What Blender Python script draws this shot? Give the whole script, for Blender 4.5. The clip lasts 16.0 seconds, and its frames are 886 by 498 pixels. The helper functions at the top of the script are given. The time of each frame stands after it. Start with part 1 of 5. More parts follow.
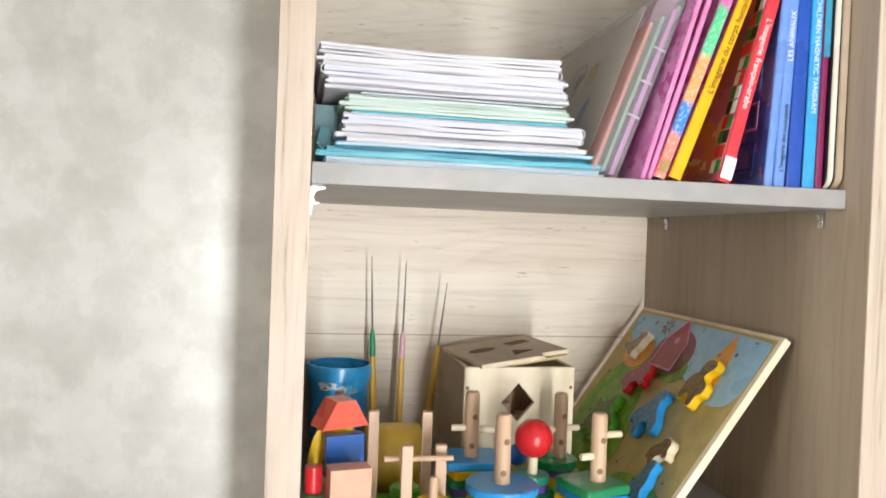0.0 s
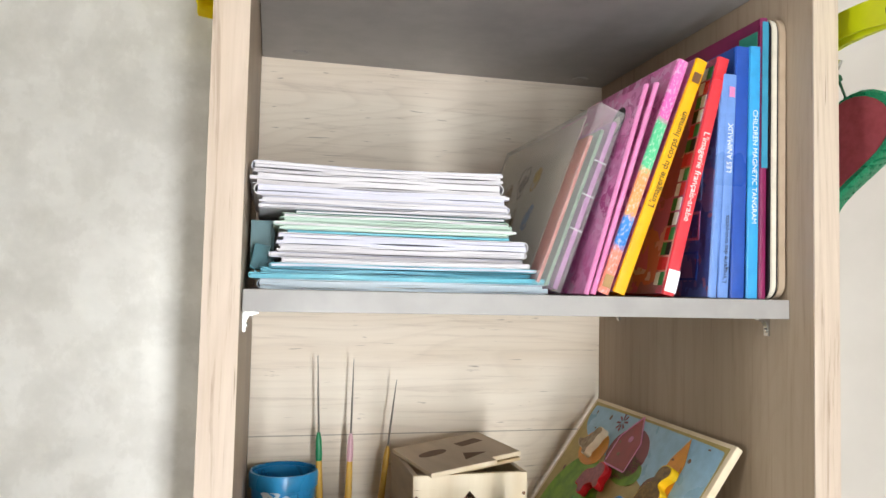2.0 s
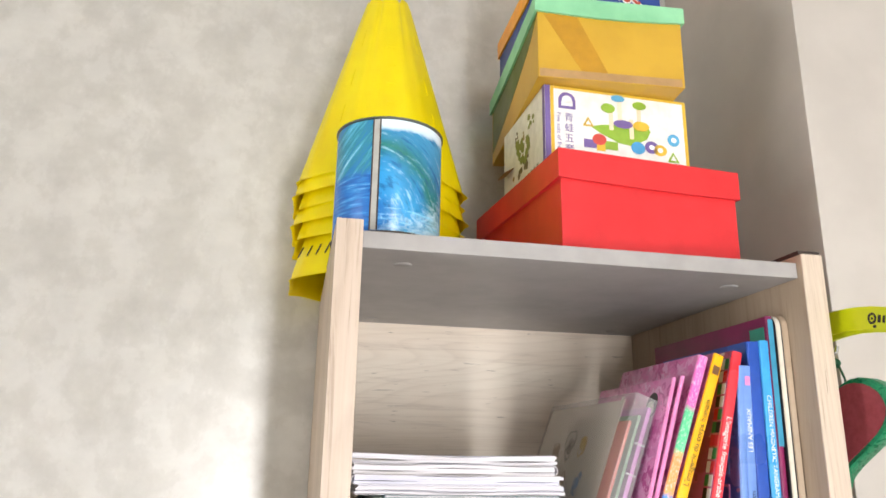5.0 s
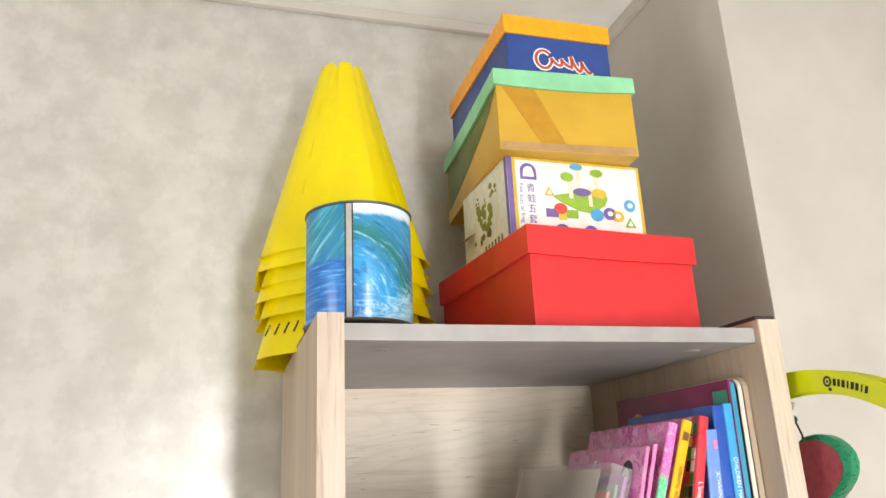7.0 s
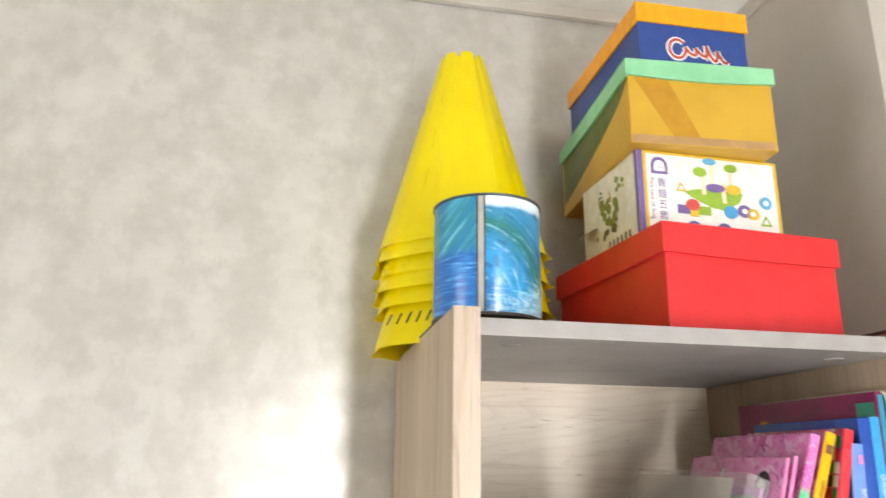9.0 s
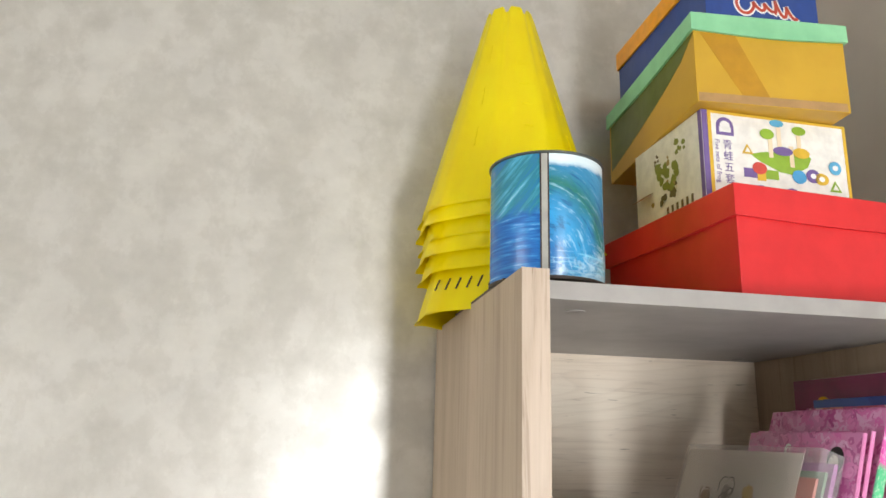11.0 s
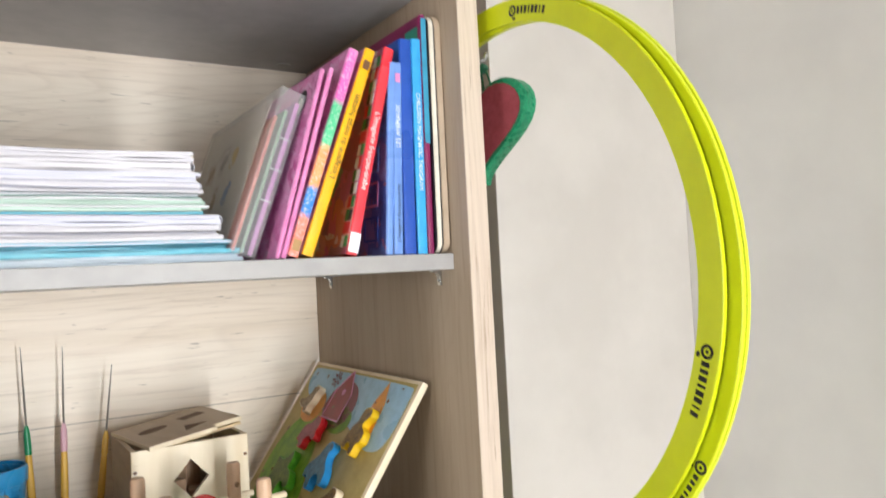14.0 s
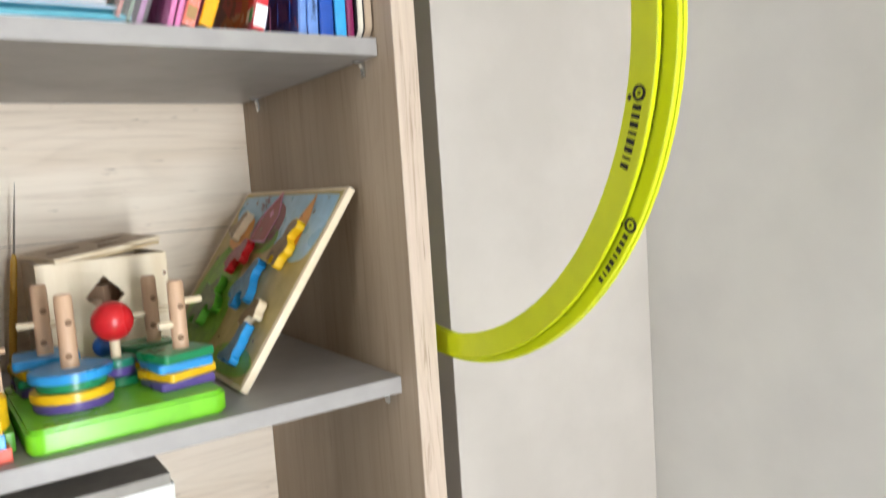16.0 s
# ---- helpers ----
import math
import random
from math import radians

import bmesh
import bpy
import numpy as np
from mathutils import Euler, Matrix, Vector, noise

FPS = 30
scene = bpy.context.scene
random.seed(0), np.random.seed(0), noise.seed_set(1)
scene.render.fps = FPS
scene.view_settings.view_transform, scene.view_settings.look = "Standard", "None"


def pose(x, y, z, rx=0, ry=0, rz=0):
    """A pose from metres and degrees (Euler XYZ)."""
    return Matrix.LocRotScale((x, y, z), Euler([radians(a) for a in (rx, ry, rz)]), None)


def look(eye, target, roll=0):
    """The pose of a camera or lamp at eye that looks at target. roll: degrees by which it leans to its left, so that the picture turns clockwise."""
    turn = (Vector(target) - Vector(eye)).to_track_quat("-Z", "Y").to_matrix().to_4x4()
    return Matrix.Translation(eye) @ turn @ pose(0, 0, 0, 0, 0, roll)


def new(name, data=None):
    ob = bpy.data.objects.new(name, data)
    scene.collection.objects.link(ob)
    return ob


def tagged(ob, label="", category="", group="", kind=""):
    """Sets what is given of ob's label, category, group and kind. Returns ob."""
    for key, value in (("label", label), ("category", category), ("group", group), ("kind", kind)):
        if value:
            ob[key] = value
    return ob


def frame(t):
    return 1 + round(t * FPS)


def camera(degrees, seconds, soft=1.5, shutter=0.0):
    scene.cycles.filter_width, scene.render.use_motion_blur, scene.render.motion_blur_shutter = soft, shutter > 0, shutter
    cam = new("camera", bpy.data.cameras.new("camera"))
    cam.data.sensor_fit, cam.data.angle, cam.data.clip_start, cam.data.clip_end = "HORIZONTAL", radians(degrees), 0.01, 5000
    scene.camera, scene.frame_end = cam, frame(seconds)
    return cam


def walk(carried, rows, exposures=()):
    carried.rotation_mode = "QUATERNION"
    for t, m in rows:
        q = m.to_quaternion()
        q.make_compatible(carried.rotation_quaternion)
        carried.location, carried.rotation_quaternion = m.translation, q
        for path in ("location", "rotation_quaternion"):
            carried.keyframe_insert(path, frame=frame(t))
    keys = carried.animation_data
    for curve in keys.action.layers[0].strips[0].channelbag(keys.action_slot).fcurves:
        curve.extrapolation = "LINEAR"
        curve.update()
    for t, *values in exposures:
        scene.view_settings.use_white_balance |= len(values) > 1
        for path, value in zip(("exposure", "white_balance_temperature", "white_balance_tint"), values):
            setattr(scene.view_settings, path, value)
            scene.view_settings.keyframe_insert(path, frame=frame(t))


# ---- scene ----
cam = camera(62.5, 16.0, shutter=0.35)
PATH = [
    (0, (-0.002, -0.588, 1.311), (0.366, 1.377, 1.28), 2.1),
    (0.5, (0.009, -0.587, 1.331), (0.424, 1.369, 1.383), 3.1),
    (1, (0.001, -0.572, 1.358), (0.435, 1.379, 1.438), 2.8),
    (1.5, (0.006, -0.561, 1.367), (0.447, 1.388, 1.456), 2.1),
    (2, (0.021, -0.574, 1.374), (0.479, 1.37, 1.481), 1.3),
    (2.5, (0.02, -0.585, 1.379), (0.46, 1.363, 1.495), 0.9),
    (3, (-0.002, -0.604, 1.392), (0.39, 1.35, 1.565), 1.0),
    (3.5, (-0.03, -0.664, 1.417), (0.37, 1.275, 1.702), 1.2),
    (4, (-0.048, -0.712, 1.437), (0.336, 1.207, 1.847), 1.0),
    (4.5, (-0.059, -0.731, 1.446), (0.304, 1.172, 1.941), 0.8),
    (4.7, (-0.056, -0.717, 1.458), (0.301, 1.18, 1.981), 1.1),
    (7, (-0.115, -0.733, 1.549), (0.446, 1.096, 2.134), -2.7),
    (7.3, (-0.12, -0.732, 1.553), (0.395, 1.12, 2.106), -2.2),
    (7.5, (-0.121, -0.73, 1.556), (0.396, 1.121, 2.112), -1.9),
    (8, (-0.114, -0.728, 1.55), (0.423, 1.121, 2.092), -2.3),
    (8.5, (-0.113, -0.719, 1.553), (0.407, 1.121, 2.138), -3.0),
    (9, (-0.173, -0.709, 1.56), (0.186, 1.178, 2.116), 0.7),
    (9.2, (-0.194, -0.703, 1.558), (0.154, 1.184, 2.123), 1.3),
    (11.5, (-0.223, -0.648, 1.549), (0.132, 1.263, 2.021), 1.6),
    (12, (-0.172, -0.66, 1.509), (0.402, 1.21, 1.929), -0.5),
    (12.5, (-0.114, -0.647, 1.475), (0.712, 1.149, 1.783), -0.6),
    (13, (-0.017, -0.678, 1.416), (0.848, 1.104, 1.696), -0.9),
    (13.5, (-0.01, -0.661, 1.401), (1.077, 1.012, 1.547), -1.7),
    (14, (0.049, -0.669, 1.348), (1.115, 1.022, 1.414), -3.0),
    (14.5, (0.103, -0.658, 1.304), (1.155, 1.043, 1.292), -3.9),
    (14.7, (0.106, -0.658, 1.297), (1.181, 1.029, 1.279), -4.3),
    (15, (0.115, -0.656, 1.281), (1.183, 1.035, 1.233), -4.9),
    (15.5, (0.112, -0.666, 1.27), (1.216, 1.001, 1.237), -5.9),
    (16, (0.114, -0.642, 1.222), (1.23, 1.006, 1.03), -3.8),
]
walk(cam, [(t, look(eye, target, roll)) for t, eye, target, roll in PATH],
     exposures=[(0, 0.03, 6470, 9), (2.5, -0.05, 6490, 9), (4, 0.04, 6550, 13), (7, 0.14, 6760, 11), (9, 0.12, 6760, 11), (11.5, -0.17, 6690, 10), (12, -0.07, 6680, 12), (12.5, 0.20, 6640, 15), (13.5, 0.07, 6440, 11), (14, 0.04, 6400, 10), (14.5, -0.04, 6380, 10), (15, -0.03, 6370, 9), (15.5, -0.09, 6360, 9), (16, -0.11, 6360, 9)])

# ---- world, light ----
world = bpy.data.worlds.new("sky_world")
scene.world = world
world.use_nodes = True
wt = world.node_tree
sky = wt.nodes.new("ShaderNodeTexSky")
sky.sky_type = "NISHITA"
sky.sun_disc = False
sky.sun_elevation, sky.sun_rotation = radians(38), radians(150)
wt.nodes["Background"].inputs["Strength"].default_value = 0.12
wt.links.new(sky.outputs[0], wt.nodes["Background"].inputs["Color"])

# room limits; the unseen west and south walls stand close for bounce light
XL, XR, YB, YF, ZC = -1.5, 0.984, 0.445, -2.2, 2.392
# unseen openings behind the camera: a narrow glazed door; its side light and the west window are added fill
OPENINGS = [(0.238, 0.472, 0.10, 1.60), (0.58, 0.92, 0.80, 2.05)]
WEST_FILL = (-0.85, -0.15, 0.60, 1.75)


def window_light(x, y, z, wide, high, turn, power):
    lamp = bpy.data.lights.new("window_light", "AREA")
    lamp.shape, lamp.size, lamp.size_y, lamp.energy = "RECTANGLE", wide, high, power
    lamp.color = (0.93, 0.965, 1.0)
    new("window_light", lamp).matrix_basis = pose(x, y, z, 90, 0, turn)


for (x0, x1, z0, z1), power in zip(OPENINGS, (82, 5)):
    window_light((x0 + x1) / 2, YF - 0.06, (z0 + z1) / 2, x1 - x0, z1 - z0, 0, power)
# fill from the added west window, for the bookcase's left side and wall
window_light(XL - 0.06, (WEST_FILL[0] + WEST_FILL[1]) / 2, (WEST_FILL[2] + WEST_FILL[3]) / 2, WEST_FILL[1] - WEST_FILL[0], WEST_FILL[3] - WEST_FILL[2], -90, 18)
sun = bpy.data.lights.new("sun", "SUN")
sun.energy, sun.angle, sun.color = 2.0, radians(0.5), (1.0, 0.95, 0.88)
so = new("sun", sun)
so.rotation_euler = (radians(52), 0, radians(150))


# ---- materials ----
def c(h):
    v = [int(h[i:i + 2], 16) / 255 for i in (0, 2, 4)]
    return tuple(x / 12.92 if x <= 0.04045 else ((x + 0.055) / 1.055) ** 2.4 for x in v) + (1,)


def base(name, rough=0.5, metal=0.0):
    m = bpy.data.materials.new(name)
    m.use_nodes = True
    b = m.node_tree.nodes["Principled BSDF"]
    b.inputs["Roughness"].default_value, b.inputs["Metallic"].default_value = rough, metal
    return m, m.node_tree, b


def tex(t, stretch=(1, 1, 1), scale=10.0, detail=4.0, rough=0.55, distort=0.0, offset=(0, 0, 0)):
    tc = t.nodes.new("ShaderNodeTexCoord")
    mp = t.nodes.new("ShaderNodeMapping")
    mp.inputs["Scale"].default_value, mp.inputs["Location"].default_value = stretch, offset
    n = t.nodes.new("ShaderNodeTexNoise")
    n.inputs["Scale"].default_value, n.inputs["Detail"].default_value = scale, detail
    n.inputs["Roughness"].default_value, n.inputs["Distortion"].default_value = rough, distort
    t.links.new(tc.outputs["Object"], mp.inputs[0])
    t.links.new(mp.outputs[0], n.inputs["Vector"])
    return n.outputs[0]


def ramp(t, fac, stops):
    r = t.nodes.new("ShaderNodeValToRGB")
    while len(r.color_ramp.elements) < len(stops):
        r.color_ramp.elements.new(0.5)
    for e, (p, col) in zip(r.color_ramp.elements, stops):
        e.position, e.color = p, col
    t.links.new(fac, r.inputs[0])
    return r.outputs[0]


def mix(t, fac, a, b, mode="MIX"):
    n = t.nodes.new("ShaderNodeMix")
    n.data_type, n.blend_type = "RGBA", mode
    for s, v in ((n.inputs[0], fac), (n.inputs[6], a), (n.inputs[7], b)):
        if isinstance(v, (int, float, tuple)):
            s.default_value = v
        else:
            t.links.new(v, s)
    return n.outputs[2]


def bump(t, b, h, strength, dist=0.001):
    n = t.nodes.new("ShaderNodeBump")
    n.inputs["Strength"].default_value, n.inputs["Distance"].default_value = strength, dist
    t.links.new(h, n.inputs["Height"])
    t.links.new(n.outputs[0], b.inputs["Normal"])


def plain(name, h, rough=0.5, h2=None, scale=60, metal=0.0, bumps=0.15, stretch=(1, 1, 1)):
    """A surface of one colour with faint mottling, wear in the gloss and fine relief."""
    m, t, b = base(name, rough, metal)
    a = c(h)
    d = c(h2) if h2 else tuple(x * 0.86 for x in a[:3]) + (1,)
    n = tex(t, stretch, scale, 5)
    t.links.new(ramp(t, n, [(0.35, d), (0.62, a)]), b.inputs["Base Color"])
    g = tex(t, stretch, scale * 0.2, 3)
    t.links.new(ramp(t, g, [(0.3, (rough * 0.8,) * 3 + (1,)), (0.7, (min(1, rough * 1.2),) * 3 + (1,))]), b.inputs["Roughness"])
    if bumps:
        bump(t, b, tex(t, stretch, scale * 6, 3), bumps, 0.0004)
    return m


def oak(name, axis, light="eddecb", dark="e2d1ba", seam=None, grain=0.3, split=0.3, length=14.0, high="f0e4d2", figure=0.09):
    """Laminate with a printed oak grain along one axis: broad tone, fine pores, cathedral figure and a few short splits."""
    m, t, b = base(name, 0.5)
    s = [9.0, 9.0, 9.0]
    s[axis] = 0.7
    fine = [120.0, 120.0, 120.0]
    fine[axis] = 5.0
    crack = [300.0, 300.0, 300.0]
    crack[axis] = length
    broad = tex(t, s, 1.0, 4, 0.55, 0.5)
    lines = tex(t, fine, 1.0, 6, 0.7, 0.6)
    col = ramp(t, broad, [(0.3, c(dark)), (0.5, c(light)), (0.75, c(high))])
    # cathedral figure: rings cut nearly flat, bent by a slow noise
    slow = [6.5, 6.5, 6.5]
    slow[axis] = 0.7
    bend = tex(t, slow, 1.0, 2, 0.45, 0.3, (1.3, 4.2, 2.6))
    rings = t.nodes.new("ShaderNodeMath")
    rings.operation, rings.inputs[1].default_value = "MULTIPLY", 30.0
    t.links.new(bend, rings.inputs[0])
    saw = t.nodes.new("ShaderNodeMath")
    saw.operation = "FRACT"
    t.links.new(rings.outputs[0], saw.inputs[0])
    col = mix(t, figure, col, ramp(t, saw.outputs[0], [(0.0, c("8f7658")), (0.10, c("c9b294")), (0.35, (1, 1, 1, 1)), (0.9, (1, 1, 1, 1)), (1.0, c("a58b6c"))]), "MULTIPLY")
    col = mix(t, grain, col, ramp(t, lines, [(0.32, c("a08a72")), (0.45, (0.88, 0.86, 0.83, 1)), (0.60, (1, 1, 1, 1))]), "MULTIPLY")
    cr = tex(t, crack, 1.0, 2, 0.5, 0.4, (3.1, 1.7, 0.4))
    col = mix(t, ramp(t, cr, [(0.26, (split,) * 3 + (1,)), (0.31, (0, 0, 0, 1))]), col, c("7a6550"))
    if seam is not None:
        tc = t.nodes.new("ShaderNodeTexCoord")
        sp = t.nodes.new("ShaderNodeSeparateXYZ")
        t.links.new(tc.outputs["Object"], sp.inputs[0])
        for s0 in seam:
            d = t.nodes.new("ShaderNodeMath")
            d.operation, d.inputs[1].default_value = "COMPARE", s0
            d.inputs[2].default_value = 0.0008
            t.links.new(sp.outputs[2], d.inputs[0])
            f = t.nodes.new("ShaderNodeMath")
            f.operation, f.inputs[1].default_value = "MULTIPLY", 0.6
            t.links.new(d.outputs[0], f.inputs[0])
            col = mix(t, f.outputs[0], col, c("7a6753"))
    t.links.new(col, b.inputs["Base Color"])
    bump(t, b, lines, 0.15, 0.0005)
    return m


def plaster(name, gloss, mica):
    """Trowelled metallic plaster: overlapping strokes of pale and dark grey with a sheen that comes and goes."""
    m, t, b = base(name, 0.4)
    big = tex(t, (1, 1, 1), 3.2, 6, 0.6, 0.15)
    mid = tex(t, (1, 1, 1.4), 9, 6, 0.6, 0.1, (2, 5, 1))
    col = ramp(t, big, [(0.3, c("bebbb4")), (0.5, c("cac7c1")), (0.72, c("d4d2cc"))])
    col = mix(t, 0.36, col, ramp(t, mid, [(0.36, c("a9a69f")), (0.47, c("c4c1bb")), (0.54, c("cfccc6")), (0.64, c("e2e0db"))]))
    fleck = tex(t, (1.3, 1, 0.8), 30, 5, 0.6, 0.0, (7, 1, 3))
    col = mix(t, 0.16, col, ramp(t, fleck, [(0.22, (0.78, 0.77, 0.75, 1)), (0.5, (0.96, 0.96, 0.95, 1)), (0.66, (1, 1, 1, 1))]), "MULTIPLY")
    patch = tex(t, (1.2, 1, 1), 11, 7, 0.66, 0.0, (9, 3, 5))
    col = mix(t, 0.20, col, ramp(t, patch, [(0.40, c("b3b0a9")), (0.46, c("c6c3bd")), (0.50, c("d0cdc8")), (0.53, c("e4e2de")), (0.62, c("ecebe8"))]))
    t.links.new(col, b.inputs["Base Color"])
    t.links.new(ramp(t, mid, [(0.3, (gloss + 0.14,) * 3 + (1,)), (0.7, (gloss,) * 3 + (1,))]), b.inputs["Roughness"])
    t.links.new(ramp(t, mix(t, 0.5, big, mid), [(0.38, (mica * 0.45,) * 3 + (1,)), (0.62, (mica * 1.4,) * 3 + (1,))]), b.inputs["Metallic"])
    bump(t, b, tex(t, (1, 1, 1), 13, 2, 0.45), 0.12, 0.004)
    return m


PLASTER = plaster("satin_plaster", 0.29, 0.48)
PAINT = plain("pale_wall_paint", "c3bcb3", 0.55, "bab3aa", 7, bumps=0.12)
# wall paint retoned for the east wall, its difference in light put into the colour
EASTPAINT = plain("east_wall_tone", "d0ccc5", 0.5, "c7c3bd", 5, bumps=0.15)
# unseen walls, kept white to bounce light back into the room
WHITEWALL = plain("white_wall_paint", "efece6", 0.8, "e8e5de", 6)
CEIL = plain("ceiling_paint", "e4e2dc", 0.8, "dcd9d2", 8)
# unseen floor, kept dark to cut the bounce under the shelves
TILE = plain("floor_tile", "85786a", 0.35, "796c5e", 5)
OAK_H = oak("oak_laminate_level", 0, seam=(1.172,), split=0.6, length=24.0)
# side panels use a darker oak: part of their shade sits in the colour
OAK_V = oak("oak_laminate_upright_shaded", 2, "a8957f", "98856f", grain=0.34, split=0.4, length=9.0, high="b5a28c", figure=0.05)
OAK_EDGE = oak("oak_edge_band", 2, "c9b7a6", "b9a795", grain=0.6, split=0.75, length=9.0, high="d3c3af", figure=0.1)
GREY = plain("grey_laminate", "a29e9b", 0.42, "9a9693", 30, bumps=0.1)
DARKCAP = plain("dark_plastic", "3a2f28", 0.5)
METAL = plain("bright_metal", "c9c9c6", 0.25, metal=1.0)
FRAME = plain("white_frame", "e6e6e2", 0.35)
PAPER = plain("white_paper", "e4e0e2", 0.75, "d2ced4", 14, stretch=(0.6, 0.6, 90))
PAPERB = plain("bluish_paper", "dcdbe6", 0.7, "cac9d9", 14, stretch=(0.6, 0.6, 90))
MINT = plain("mint_paper", "dbeae0", 0.65, "bcd6c6", 14, stretch=(0.6, 0.6, 90))
CYAN = plain("cyan_card", "76cadb", 0.4, "4bb2cc", 20)
TEAL = plain("teal_card", "2f6f78", 0.5)
ICE = plain("pale_blue_card", "dce9f3", 0.4, "cfe0ee", 20)
PAGES = plain("page_edges", "ece6d8", 0.8, "d8d0be", 40, stretch=(20, 1, 1))
PINK = plain("pink_cover", "e795c4", 0.35, "dc82b6", 40)
HOTPINK = plain("hot_pink_cover", "e56fb0", 0.32)
YELLOW = plain("yellow_cover", "f5b70e", 0.3, "eeaa08", 30)
RED = plain("red_cover", "e03c48", 0.3, "d62f3c", 30)
LBLUE = plain("light_blue_cover", "6f95d8", 0.3)
DBLUE = plain("deep_blue_cover", "1f4fae", 0.3)
SKY = plain("sky_blue_cover", "38a3e0", 0.3)
MAROON = plain("maroon_cover", "8a1f55", 0.35, "74184a", 20)
TAN = plain("tan_board", "b9a58e", 0.55, "ad9880", 30)
CREAM = plain("cream_card", "e4dccb", 0.55)
WHITE = plain("white_print", "f4f4f2", 0.4)
BLACK = plain("black_print", "1d1c22", 0.4)
REDBOX = plain("red_carton", "d92c30", 0.42, "d0262b", 25)
GOLD = plain("gold_carton", "c99f2c", 0.45, "bf9526", 12)
GOLDDK = plain("ochre_print", "b98714", 0.45)
BROWN = plain("kraft_board", "b08a5a", 0.7)
MINTLID = plain("mint_lid_carton", "8fd0a0", 0.5, "7fc092", 16)
ORANGE = plain("orange_carton", "f6a504", 0.42)
NAVY = plain("navy_carton", "22448c", 0.42)
PURPLE = plain("purple_print", "6a55b0", 0.4)
LETTER = plain("rust_red_print", "c04a34", 0.4)
HOOP = plain("lime_plastic", "d3dc12", 0.35, "cbd410", 30, bumps=0.05)
FELT = plain("dark_red_felt", "a54850", 0.9, "963e46", 120, bumps=0.6)
GLITTER = plain("green_glitter", "22b07c", 0.3, "0c6a46", 900, metal=0.3, bumps=0.8)
CORD = plain("dark_green_cord", "2a6a4a", 0.7)
BIRCH = plain("birch_wood", "ecdcc0", 0.5, "e0ccaa", 30, stretch=(1, 1, 0.15))
# plywood for faces turned from the light, their shade put into the colour
SHADEDPLY = plain("shaded_plywood", "c6b299", 0.6, "b39e86", 35, stretch=(1, 0.2, 1))
PLY = plain("plywood_edge", "dcc69c", 0.6, "b99c70", 90, stretch=(0.2, 0.2, 8))
BEECH = plain("beech_wood", "d4b193", 0.45, "c39f80", 60, stretch=(1, 1, 0.12))
PAINTS = {k: plain(k + "_painted_wood", h, 0.3) for k, h in dict(
    blue="2f9ae0", green="1f8a58", lime="7ed321", yellow="f2c21a", purple="6b57a8", red="dd2a30", coral="e8644f", navy="2a5fae", leaf="5fae2e", brown="7a5234", sky="9cc6e0", sand="c9b184", orange="e89a2e", teal="2d8f78").items()}


def clear(name, tint, rough=0.08, alpha=0.35):
    m, t, b = base(name, rough)
    b.inputs["Base Color"].default_value = tint
    b.inputs["Alpha"].default_value = alpha
    t.links.new(ramp(t, tex(t, (1, 1, 1), 12, 4), [(0.3, (rough,) * 3 + (1,)), (0.7, (rough * 3,) * 3 + (1,))]), b.inputs["Roughness"])
    return m


SLEEVE = clear("clear_plastic", (0.92, 0.92, 0.93, 1), 0.14, 0.10)
SMOKE = clear("hazy_plastic", (0.86, 0.85, 0.83, 1), 0.2, 0.10)
PINKFILM = clear("pink_film", (0.62, 0.26, 0.58, 1), 0.3, 0.66)
GREENFILM = clear("grey_green_film", (0.26, 0.40, 0.28, 1), 0.3, 0.62)
SALMON = clear("salmon_film", (0.66, 0.20, 0.15, 1), 0.3, 0.66)


def cone_plastic():
    """Thin yellow plastic that lets some light through."""
    m, t, b = base("yellow_cone_plastic", 0.36)
    col = ramp(t, tex(t, (1, 1, 0.3), 30, 4), [(0.3, c("fbe600")), (0.7, c("fff000"))])
    t.links.new(col, b.inputs["Base Color"])
    tr = t.nodes.new("ShaderNodeBsdfTranslucent")
    t.links.new(col, tr.inputs["Color"])
    ms = t.nodes.new("ShaderNodeMixShader")
    ms.inputs[0].default_value = 0.3
    t.links.new(b.outputs[0], ms.inputs[1])
    t.links.new(tr.outputs[0], ms.inputs[2])
    t.links.new(ms.outputs[0], t.nodes["Material Output"].inputs[0])
    return m


CONE = cone_plastic()


